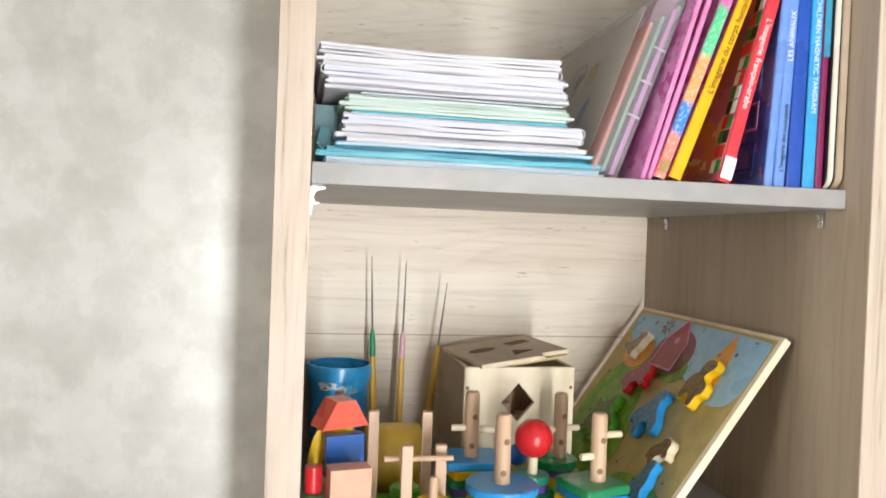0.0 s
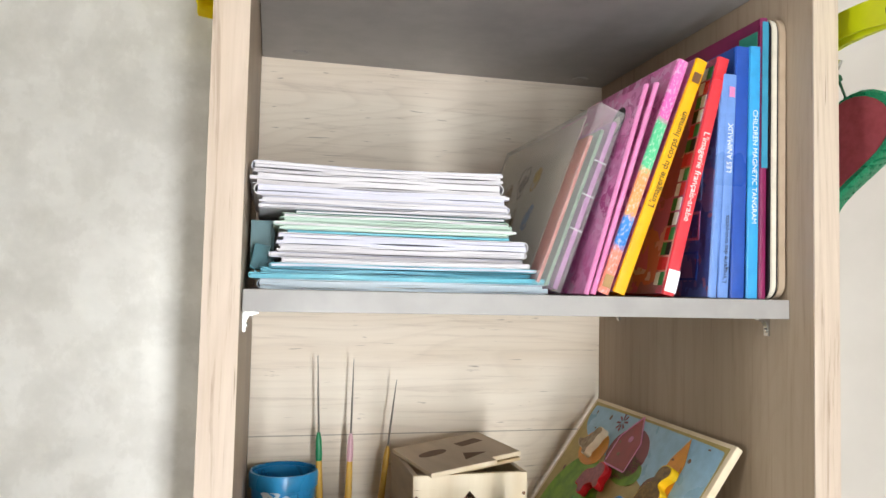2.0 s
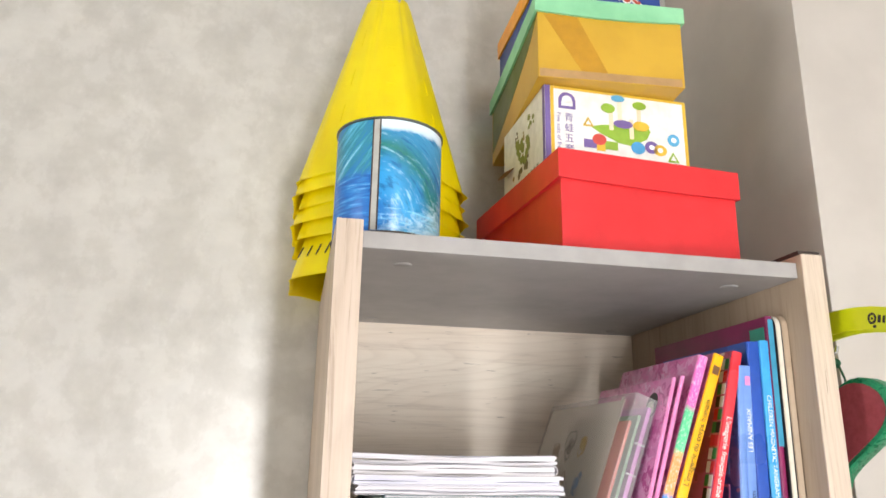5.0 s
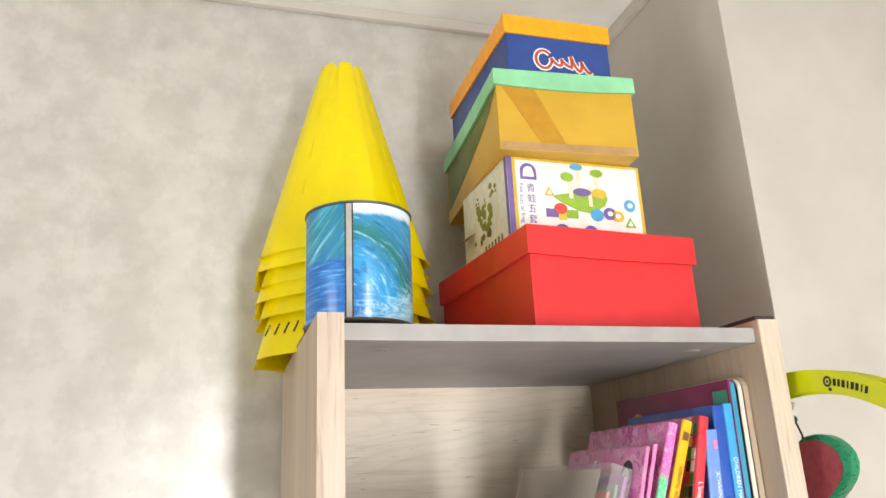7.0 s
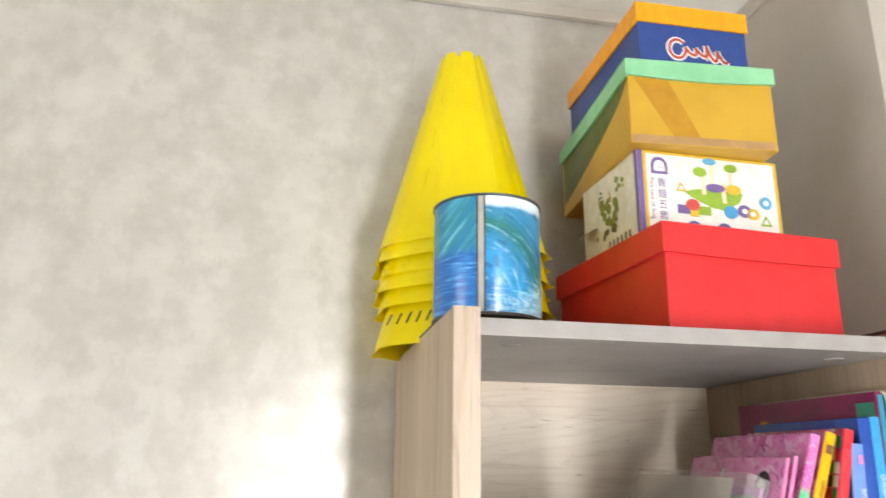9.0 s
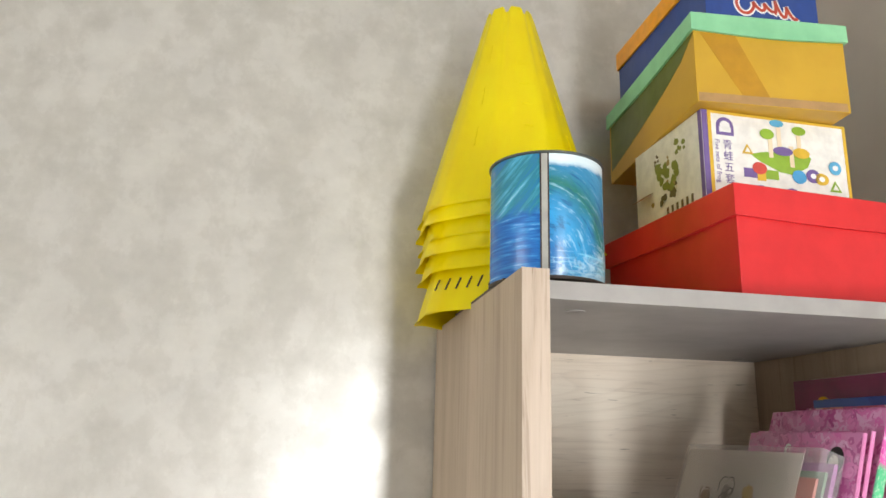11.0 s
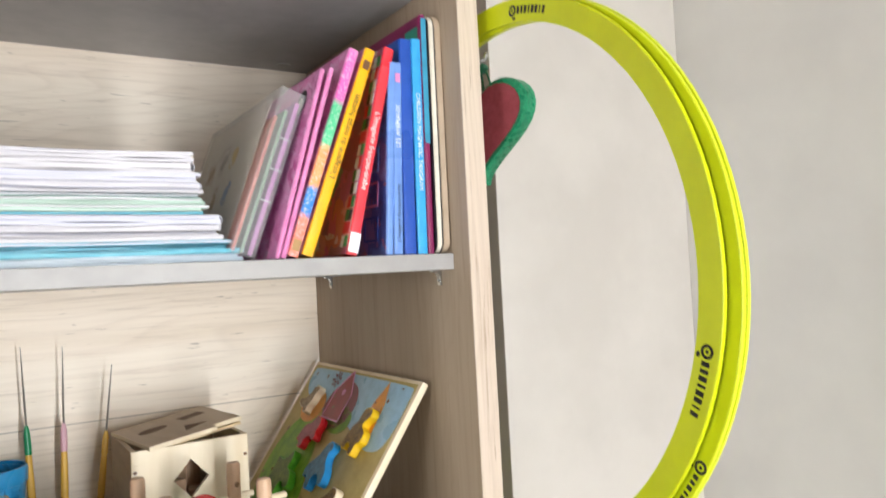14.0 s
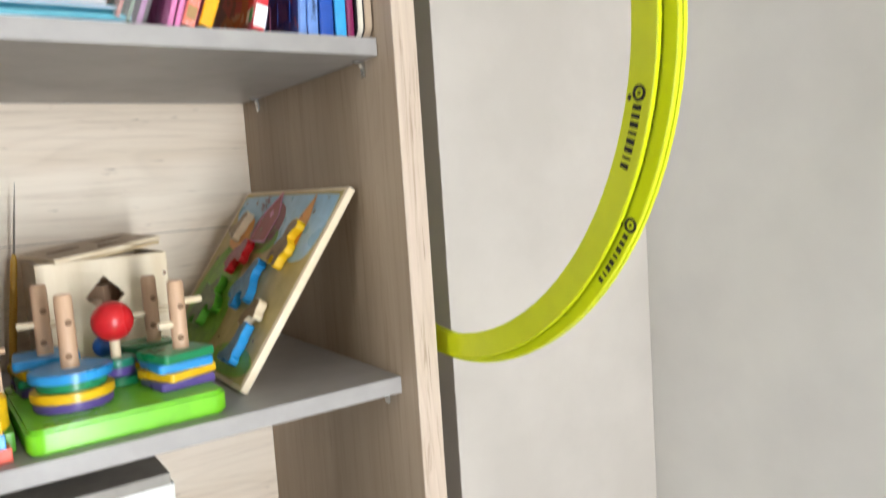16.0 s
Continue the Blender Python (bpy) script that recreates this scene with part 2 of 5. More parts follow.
def wave_print():
    """A printed sea: a curling wave with streaks round its centre, white foam, a pale sky above; calm dark water behind the seam."""
    m, t, b = base("sea_wave_print", 0.25)

    def math_(op, a, b_=0.0, c_=0.0):
        n = t.nodes.new("ShaderNodeMath")
        n.operation = op
        for k, v in enumerate((a, b_, c_)):
            if isinstance(v, (int, float)):
                n.inputs[k].default_value = v
            else:
                t.links.new(v, n.inputs[k])
        return n.outputs[0]

    def noise(u, v, detail=5, rough=0.6):
        cb = t.nodes.new("ShaderNodeCombineXYZ")
        t.links.new(u, cb.inputs[0])
        t.links.new(v, cb.inputs[1])
        n = t.nodes.new("ShaderNodeTexNoise")
        n.inputs["Scale"].default_value, n.inputs["Detail"].default_value, n.inputs["Roughness"].default_value = 1.0, detail, rough
        t.links.new(cb.outputs[0], n.inputs["Vector"])
        return n.outputs[0]
    tc = t.nodes.new("ShaderNodeTexCoord")
    sp = t.nodes.new("ShaderNodeSeparateXYZ")
    t.links.new(tc.outputs["Object"], sp.inputs[0])
    x, z = sp.outputs[0], sp.outputs[2]
    dx, dz = math_("ADD", x, 0.040), math_("ADD", z, -0.012)
    rho = math_("SQRT", math_("ADD", math_("MULTIPLY", dx, dx), math_("MULTIPLY", dz, dz)))
    ang = math_("ARCTAN2", dz, dx)
    soft = tex(t, (1, 1, 1), 30, 5, 0.6, 1.0)
    rw = math_("MULTIPLY_ADD", soft, 0.03, rho)
    col = ramp(t, math_("MULTIPLY", rw, 6.0), [(0.25, c("1f70b4")), (0.45, c("2b98d2")), (0.56, c("2c88bc")), (0.66, c("24766e")), (0.78, c("2f86b4")), (0.95, c("3f97c4"))])
    st = noise(math_("MULTIPLY", rho, 190.0), math_("MULTIPLY", ang, 2.6))
    col = mix(t, ramp(t, st, [(0.56, (0, 0, 0, 1)), (0.69, (0.75, 0.75, 0.75, 1))]), col, c("a6daf0"))
    col = mix(t, ramp(t, st, [(0.34, (0.7, 0.7, 0.7, 1)), (0.45, (0, 0, 0, 1))]), col, c("0f4f86"))
    # foam low down on the far side of the curl
    fine = tex(t, (60, 60, 120), 1.0, 6, 0.65, 1.5, (1, 0, 2))
    foam = math_("ADD", math_("MULTIPLY_ADD", x, 2.2, math_("MULTIPLY", z, -3.2)), math_("MULTIPLY", fine, 0.35))
    col = mix(t, ramp(t, foam, [(0.13, (0, 0, 0, 1)), (0.26, (0.85, 0.85, 0.85, 1))]), col, c("c3e8f6"))
    low = noise(math_("MULTIPLY", x, 26.0), math_("MULTIPLY", z, 210.0))
    col = mix(t, math_("MULTIPLY", math_("LESS_THAN", z, 0.030), ramp(t, low, [(0.5, (0, 0, 0, 1)), (0.66, (0.8, 0.8, 0.8, 1))])), col, c("8fdcf4"))
    # pale sky over a ragged crest
    col = mix(t, ramp(t, math_("MULTIPLY_ADD", soft, 0.014, z), [(0.1305, (0, 0, 0, 1)), (0.1335, (1, 1, 1, 1))]), col, c("dff0f8"))
    # dark water on the other side of the seam
    calm = noise(math_("MULTIPLY", x, 34.0), math_("MULTIPLY", z, 230.0))
    dark = ramp(t, calm, [(0.3, c("174a8c")), (0.5, c("2068b2")), (0.62, c("3288c8")), (0.72, c("8fc6e6"))])
    spray = noise(math_("MULTIPLY_ADD", x, 130.0, math_("MULTIPLY", z, -90.0)), math_("MULTIPLY", z, 18.0))
    upper = ramp(t, spray, [(0.35, c("2373b0")), (0.5, c("2c7f8e")), (0.62, c("4aa3c4")), (0.74, c("a9dcea"))])
    dark = mix(t, ramp(t, math_("MULTIPLY_ADD", soft, 0.04, z), [(0.090, (0, 0, 0, 1)), (0.102, (1, 1, 1, 1))]), dark, upper)
    col = mix(t, math_("LESS_THAN", x, -0.022), col, dark)
    t.links.new(col, b.inputs["Base Color"])
    return m


WAVE = wave_print()


FLAGGREEN = plain("flag_green_print", "2f8a4c", 0.35)


def banded(name, stops, rough=0.3):
    """Printed colour bands up the height of a spine, with a ragged join."""
    m, t, b = base(name, rough)
    tc = t.nodes.new("ShaderNodeTexCoord")
    sp = t.nodes.new("ShaderNodeSeparateXYZ")
    t.links.new(tc.outputs["Object"], sp.inputs[0])
    w = t.nodes.new("ShaderNodeMath")
    w.operation, w.inputs[1].default_value = "MULTIPLY_ADD", 0.016
    t.links.new(tex(t, (1, 1, 1), 260, 2), w.inputs[0])
    t.links.new(sp.outputs[2], w.inputs[2])
    s = t.nodes.new("ShaderNodeMath")
    s.operation, s.inputs[1].default_value = "MULTIPLY", 4.0
    t.links.new(w.outputs[0], s.inputs[0])
    r = ramp(t, s.outputs[0], stops)
    r = mix(t, ramp(t, tex(t, (1, 1, 0.6), 420, 4), [(0.5, (0, 0, 0, 1)), (0.66, (0.45, 0.45, 0.45, 1))]), r, c("f6e6ea"))
    t.links.new(r, b.inputs["Base Color"])
    return m


RAINBOW = banded("rainbow_spine", [(0.0, c("e8806a")), (0.2, c("e8806a")), (0.22, c("2f7fd0")), (0.32, c("3a86d4")), (0.34, c("f0a060")), (0.5, c("ee9a5c")), (0.53, c("58c890")), (0.7, c("52c088")), (0.73, c("e060b0")), (0.93, c("e070b8"))])


def picture(name, cols, scale):
    """Printed picture, too small to read: patches of a few colours."""
    m, t, b = base(name, 0.3)
    tc = t.nodes.new("ShaderNodeTexCoord")
    v = t.nodes.new("ShaderNodeTexVoronoi")
    v.inputs["Scale"].default_value = scale
    d = mix(t, 0.12, tc.outputs["Object"], tex(t, (1, 1, 1), scale * 0.8, 3))
    t.links.new(d, v.inputs["Vector"])
    sp = t.nodes.new("ShaderNodeSeparateXYZ")
    t.links.new(v.outputs["Color"], sp.inputs[0])
    n = len(cols)
    r = ramp(t, sp.outputs[0], [(i / n, c(h)) for i, h in enumerate(cols)])
    t.links.new(r, b.inputs["Base Color"])
    return m


PIC_PINK = picture("pink_picture", ["c24a90", "e79ac8", "d86aae", "e7b6d6", "b84a8c", "d88aba"], 60)
PIC_RED = picture("maroon_picture", ["a8506c", "c4607e", "d86a9a", "7a5288", "b0607e", "74907c", "d87460", "e6c8cc"], 30)
PIC_BLUE = picture("navy_picture", ["4a5cae", "5468bc", "425098", "8a7ab8", "4f62ae", "a86a84", "6080cc"], 42)
PIC_TANGRAM = picture("tangram_cover", ["1c3f98", "2456b4", "1c3f98", "2a62c0", "2050aa"], 20)
PIC_CUP = picture("cup_print", ["38a6e4", "2f9cdc", "52b6ea", "38a6e4", "3092d0", "38a6e4", "2a80bc"], 34)


# ---- mesh tools ----
def bx(bm, x0, y0, z0, x1, y1, z1, bev=0.0, seg=2):
    r = bmesh.ops.create_cube(bm, size=1)
    vs = r["verts"]
    for v in vs:
        v.co = (x0 + (v.co.x + 0.5) * (x1 - x0), y0 + (v.co.y + 0.5) * (y1 - y0), z0 + (v.co.z + 0.5) * (z1 - z0))
    if bev:
        es = {e for v in vs for e in v.link_edges}
        bmesh.ops.bevel(bm, geom=list(es), offset=bev, segments=seg, affect="EDGES", profile=0.7)
    return bm


def box(*a, bev=0.0, seg=2):
    return bx(bmesh.new(), *a, bev=bev, seg=seg)


def loft(rings, close=True, caps=True):
    """Skin through rings of equal length."""
    bm = bmesh.new()
    vr = [[bm.verts.new(p) for p in r] for r in rings]
    n = len(rings[0])
    for a, b in zip(vr, vr[1:]):
        for i in range(n if close else n - 1):
            j = (i + 1) % n
            bm.faces.new((a[i], a[j], b[j], b[i]))
    if caps:
        bm.faces.new(vr[0][::-1])
        bm.faces.new(vr[-1])
    bmesh.ops.recalc_face_normals(bm, faces=bm.faces)
    return bm


def circ(r, z, n=28, x=0.0, y=0.0, a0=0.0):
    return [(x + r * math.cos(a0 + 2 * math.pi * i / n), y + r * math.sin(a0 + 2 * math.pi * i / n), z) for i in range(n)]


def ell(rx, ry, n=20, x=0.0, y=0.0):
    return [(x + rx * math.cos(2 * math.pi * i / n), y + ry * math.sin(2 * math.pi * i / n)) for i in range(n)]


def turned(profile, n=28, caps=True):
    return loft([circ(r, z, n) for r, z in profile], True, caps)


def slab(pts, z0, z1, bev=0.0):
    """A flat outline, given as (x, y), with a thickness from z0 to z1."""
    bm = loft([[(x, y, z0) for x, y in pts], [(x, y, z1) for x, y in pts]])
    if bev:
        es = [e for e in bm.edges if abs(e.verts[0].co.z - e.verts[1].co.z) < 1e-7]
        bmesh.ops.bevel(bm, geom=es, offset=bev, segments=2, affect="EDGES")
    return bm


def merged(*bms):
    out = bmesh.new()
    for b in bms:
        me = bpy.data.meshes.new("t")
        b.to_mesh(me)
        out.from_mesh(me)
        bpy.data.meshes.remove(me)
        b.free()
    return out


def moved(bm, m):
    bm.transform(m)
    return bm


def tube(path, r, n=8):
    rings = []
    for i, p in enumerate(path):
        p = Vector(p)
        d = (Vector(path[min(i + 1, len(path) - 1)]) - Vector(path[max(i - 1, 0)])).normalized()
        q = d.to_track_quat("Z", "Y")
        rings.append([p + q @ Vector((r * math.cos(2 * math.pi * k / n), r * math.sin(2 * math.pi * k / n), 0)) for k in range(n)])
    return loft(rings)


def ribbon(path, w, t):
    """A flat band along a plane path of (x, y), w wide and t thick."""
    l, r = [], []
    for i, p in enumerate(path):
        p = Vector(p)
        d = (Vector(path[min(i + 1, len(path) - 1)]) - Vector(path[max(i - 1, 0)])).normalized()
        nrm = Vector((-d.y, d.x))
        l.append(p + nrm * w / 2)
        r.append(p - nrm * w / 2)
    rings = [[(a.x, a.y, 0), (b.x, b.y, 0), (b.x, b.y, t), (a.x, a.y, t)] for a, b in zip(l, r)]
    return loft(rings)


def mesh_of(name, bm, material, smooth=False):
    me = bpy.data.meshes.new(name)
    bm.to_mesh(me)
    bm.free()
    for m in (material if isinstance(material, (list, tuple)) else [material]):
        me.materials.append(m)
    if smooth:
        me.polygons.foreach_set("use_smooth", [True] * len(me.polygons))
        me.set_sharp_from_angle(angle=radians(40))
    return me


def part(name, bm, material, parent, label="", smooth=False):
    ob = new(name, mesh_of(name, bm, material, smooth))
    ob.parent = parent
    return tagged(ob, label) if label else ob


def thing(name, m, label, category, group="", kind=""):
    ob = new(name)
    ob.empty_display_size = 0.02
    ob.matrix_basis = m
    return tagged(ob, label, category, group, kind)


def solid(name, bm, material, label="", category="", group="", kind="", m=None, smooth=False):
    ob = new(name, mesh_of(name, bm, material, smooth))
    if m is not None:
        ob.matrix_basis = m
    return tagged(ob, label, category, group, kind)


def lettering(name, body, size, m, material, parent, spacing=1.0, align="LEFT"):
    """Raised print from the built-in font, with its foot at the pose m."""
    cu = bpy.data.curves.new(name, "FONT")
    cu.body, cu.size, cu.extrude, cu.space_character, cu.align_x = body, size, 0.00012, spacing, align
    tmp = new("tmp", cu)
    me = bpy.data.meshes.new_from_object(tmp.evaluated_get(bpy.context.evaluated_depsgraph_get()))
    bpy.data.objects.remove(tmp)
    me.name = name
    me.materials.clear()
    me.materials.append(material)
    ob = new(name, me)
    ob.parent = parent
    ob.matrix_basis = m
    return ob


# ---- room ----
T = 0.12
solid("floor", box(XL - T, YF - T, -0.1, XR + T, YB + T, 0.0), TILE, kind="structure")
solid("ceiling", box(XL - T, YF - T, ZC, XR + T, YB + T, ZC + 0.1), CEIL, kind="structure")
solid("wall_north", box(XL - T, YB, 0, XR + T, YB + T, ZC), PLASTER, kind="structure")
wy0, wy1, wz0, wz1 = WEST_FILL
solid("wall_west", merged(box(XL - T, YF, 0, XL, wy0, ZC), box(XL - T, wy1, 0, XL, YB, ZC), box(XL - T, wy0, 0, XL, wy1, wz0), box(XL - T, wy0, wz1, XL, wy1, ZC)), WHITEWALL, kind="structure")
solid("wall_east", box(XR, YF, 0, XR + T, YB, ZC), EASTPAINT, kind="structure")
PX, PY = 0.616, 0.093
solid("wall_pier", box(PX, PY, 0, XR, YB, ZC, bev=0.002), PAINT, kind="structure")
bays = [XL - T] + [x for o in OPENINGS for x in o[:2]] + [XR + T]
south = [box(x0, YF - T, 0, x1, YF, ZC) for x0, x1 in zip(bays[::2], bays[1::2])]
for x0, x1, z0, z1 in OPENINGS:
    south += [box(x0, YF - T, 0, x1, YF, z0), box(x0, YF - T, z1, x1, YF, ZC)]
solid("wall_south", merged(*south), WHITEWALL, kind="structure")


def window(name, m, wide, z0, z1, f=0.035):
    """A frame and a sill in an opening; x runs along the wall from the middle, the room lies towards +y."""
    win = tagged(new(name), kind="structure")
    win.matrix_basis = m
    x0, x1 = -wide / 2, wide / 2
    part("window_frame", merged(box(x0, -0.02, z0, x0 + f, 0.02, z1), box(x1 - f, -0.02, z0, x1, 0.02, z1), box(x0 + f, -0.02, z0, x1 - f, 0.02, z0 + f), box(x0 + f, -0.02, z1 - f, x1 - f, 0.02, z1)), FRAME, win)
    part("window_sill", box(x0 - 0.02, 0.031, z0 - 0.03, x1 + 0.02, 0.07, z0 - 0.002, bev=0.004), FRAME, win)


for k, (x0, x1, z0, z1) in enumerate(OPENINGS):
    window("window_%d" % (k + 1), pose((x0 + x1) / 2, YF - 0.03, 0), x1 - x0, z0, z1)
window("window_3", pose(XL - 0.03, (wy0 + wy1) / 2, 0, 0, 0, -90), wy1 - wy0, wz0, wz1)

solid("cornice", merged(box(XL, YB - 0.014, ZC - 0.022, PX - 0.0145, YB - 0.0005, ZC - 0.0005, bev=0.003), box(PX - 0.014, PY, ZC - 0.022, PX - 0.0005, YB - 0.0005, ZC - 0.0005, bev=0.003)), PAINT, kind="structure")
# glints beside the bookcase, made as white chips on the plaster
rf = random.Random(12)
chips = bmesh.new()
for i in range(46):
    x, zz = -0.026 - 0.085 * rf.random() ** 1.2, 1.60 - 0.42 * rf.random() ** 0.6
    a, w = rf.uniform(0.2, 1.2), rf.uniform(0.0006, 0.0020)
    moved_chip = box(-w, -0.0004, -0.0005, w, 0.0003, 0.0005)
    moved_chip.transform(Matrix.Translation((x, YB - 0.0004, zz)) @ pose(rf.uniform(-14, 14), math.degrees(a), rf.uniform(-10, 10)))
    me = bpy.data.meshes.new("t")
    moved_chip.to_mesh(me)
    chips.from_mesh(me)
    bpy.data.meshes.remove(me)
    moved_chip.free()
solid("plaster_glints", chips, plain("white_glint", "fafafa", 0.15, "f2f2f2"), "tiny white chips standing in for glints on the satin wall plaster", "plaster", kind="stuff")

# ---- bookcase ----
LX0, RX1, BD, BF = -0.0278, 0.5275, 0.438, -0.008
case = thing("bookcase", pose(0, 0, 0), "tall oak-effect bookcase with grey shelves against the plaster wall", "bookcase")
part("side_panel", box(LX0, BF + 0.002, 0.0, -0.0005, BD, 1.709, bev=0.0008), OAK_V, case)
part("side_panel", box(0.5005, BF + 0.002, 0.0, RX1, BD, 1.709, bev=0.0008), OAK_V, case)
part("edge_band", box(LX0, BF, 0.0, -0.0005, BF + 0.0018, 1.709, bev=0.0005, seg=2), OAK_EDGE, case, "pale oak edge band")
part("edge_band", box(0.5005, BF, 0.0, RX1, BF + 0.0018, 1.709, bev=0.0005, seg=2), OAK_EDGE, case, "pale oak edge band")
part("back_panel", box(0, BD - 0.004, 0.06, 0.5, BD + 0.002, 1.70), OAK_H, case)
part("plinth", box(0, 0.02, 0.0, 0.5, 0.036, 0.06), GREY, case)
part("end_cap", box(0.5, BF + 0.004, 1.7095, RX1 + 0.001, 0.30, 1.714, bev=0.001), DARKCAP, case, "dark brown cap strip")
part("end_cap", box(LX0, 0.06, 1.7095, 0.0, 0.30, 1.712, bev=0.001), DARKCAP, case, "dark brown cap strip")
SHELVES = [(1.700, 0.001), (1.370, 0.024), (1.014, 0.024), (0.66, 0.024), (0.32, 0.024), (0.078, 0.024)]
for z, y in SHELVES:
    part("shelf", box(0.0003, y, z - 0.018, 0.4997, BD - 0.0045, z, bev=0.0008), GREY, case, "grey laminate shelf")
for z, _ in SHELVES[1:5]:
    for sx, x in ((1, 0.0), (-1, 0.5)):
        for y in (0.055, 0.37):
            arm = [(0.0, 0.0), (0.0125, 0.0), (0.0125, -0.0022), (0.0055, -0.0042), (0.0032, -0.008), (0.0026, -0.0175), (0.0, -0.0175)]
            b = moved(slab([(sx * u, w) for u, w in (arm if sx > 0 else arm[::-1])], -0.0035, 0.0035, 0.0005), pose(0, 0, 0, 90))
            b = merged(b, moved(turned([(0.0024, 0), (0.0024, 0.0012), (0.0012, 0.0018)], 10), pose(0.0026 * sx, 0, -0.012, 0, 90 * sx, 0)))
            part("shelf_pin", moved(b, pose(x, y, z - 0.0183)), METAL, case, "bright metal shelf support")
for x, y in ((0.05, 0.06), (0.45, 0.06), (0.45, 0.40), (0.05, 0.40)):
    part("cam_cover", moved(turned([(0.0105, 0), (0.0105, 0.0008), (0.008, 0.0016)], 20), pose(x, y, 1.6818, 180)), GREY, case, "round grey fitting cover", smooth=True)


# ---- exercise books on the book shelf ----
def exercise_book(z, x0, x1, th, cover, inner, sag=0.0, fold=1, y0=0.062, turn=0.0, rise=0.0):
    """A folded exercise book: a thin cover round a fold, with the pages inside."""
    w, dep = x1 - x0, 0.165
    ob = thing("exercise_book", pose(x0, y0, z, 0, 0, turn), BOOKLABEL[cover.name], "exercise book", "pile of exercise books")
    n, r = 16, th / 2
    sgn = 1 if fold > 0 else -1

    def prof(inset, k):
        pts = []
        for i in range(n + 1):
            pts.append((inset * 3 + (w - r - inset * 3) * i / n, inset))
        for i in range(1, 8):
            a = -math.pi / 2 + math.pi * i / 8
            pts.append((w - r + (r - inset) * math.cos(a), r + (r - inset) * math.sin(a)))
        for i in range(n, -1, -1):
            pts.append((inset * 3 + (w - r - inset * 3) * i / n, th - inset))
        return pts

    def place(x, y, h):
        xx = x if sgn > 0 else w - x
        wave = sag * (1 - (2 * x / w - 1) ** 2) * (0.4 + 0.6 * h / th) + rise * (xx / w)
        return (xx, y, h - wave)
    ct = min(0.0007, th * 0.16)
    out, inn = prof(0.0, 0), prof(ct, 0)
    ring = out + inn[::-1]
    rings = [[place(x, y, h) for x, h in ring] for y in (0.0, 0.02, dep * 0.5, dep)]
    part("cover", loft(rings), cover, ob, smooth=True)
    # ragged leaves between the covers
    rr = random.Random(int(z * 1e5) + int(th * 1e5))
    k = max(1, min(3, round((th - 2 * ct) / 0.0026)))
    leaves = []
    for q in range(k):
        h0 = ct * 1.3 + (th - 2.6 * ct) * q / k
        h1 = ct * 1.3 + (th - 2.6 * ct) * (q + 0.97) / k
        xa, xb = rr.uniform(-0.003, 0.005), w - r * rr.uniform(0.30, 0.60) - 0.0006
        dip = rr.uniform(-0.4, 0.4) * (h1 - h0)
        xs = [xa + (xb - xa) * e / n for e in range(n + 1)]
        ring = [(x, h0 + dip * math.sin(x * 40)) for x in xs] + [(x, h1 + dip * math.sin(x * 40)) for x in xs[::-1]]
        y1 = rr.uniform(-0.0012, 0.0022)
        leaves.append(loft([[place(x, y, min(th - ct, max(ct, h))) for x, h in ring] for y in (y1, dep * 0.5, dep - 0.002)]))
    part("page_block", merged(*leaves), inner, ob)
    return ob


BOOKLABEL = {"white_paper": "white paper-covered exercise book lying in the pile", "bluish_paper": "bluish white exercise book lying in the pile", "mint_paper": "thin mint-green exercise book lying in the pile", "cyan_card": "cyan card folder under the exercise books", "teal_card": "dark teal exercise book added for a dark gap in the pile", "pale_blue_card": "pale blue card folder at the bottom of the pile"}
# the teal book is added to colour a dark gap between the others
PILE = [  # thickness, left, right, cover, pages, fold side
    (0.0085, 0.010, 0.268, ICE, ICE, -1), (0.0050, 0.003, 0.270, CYAN, CYAN, -1), (0.0045, 0.012, 0.270, CYAN, CYAN, 1), (0.0034, 0.020, 0.262, CYAN, PAPERB, -1),
    (0.0045, 0.028, 0.252, PAPER, PAPER, 1), (0.0045, 0.019, 0.250, PAPERB, PAPER, -1), (0.0055, 0.026, 0.252, PAPER, PAPER, 1), (0.0108, 0.026, 0.254, PAPER, PAPERB, 1),
    (0.0020, 0.034, 0.236, CYAN, CYAN, -1), (0.0032, 0.030, 0.234, MINT, MINT, 1), (0.0032, 0.022, 0.237, MINT, PAPER, -1), (0.0036, 0.027, 0.238, MINT, MINT, 1), (0.0036, 0.029, 0.235, MINT, PAPER, 1), (0.0026, 0.040, 0.232, TEAL, PAPER, -1), (0.0034, 0.009, 0.236, PAPER, PAPER, -1),
    (0.0060, 0.011, 0.234, PAPERB, PAPER, 1), (0.0100, 0.005, 0.230, PAPER, PAPERB, -1), (0.0110, 0.003, 0.228, PAPER, PAPER, 1), (0.0100, 0.002, 0.227, PAPERB, PAPER, -1)]
z = 1.3702
rng = random.Random(4)
for i, (th, a, b_, cov, inn, fold) in enumerate(PILE):
    exercise_book(z, a, b_, th, cov, inn, (0.0, 0.0006, 0.0004)[i % 3] if i < 16 else (0.0004, 0.0010, 0.0022)[i - 16], fold, 0.062 + rng.uniform(-0.006, 0.007), rng.uniform(-0.3, 1.6), rng.uniform(-0.0006, 0.0008))
    z += th + 0.0003


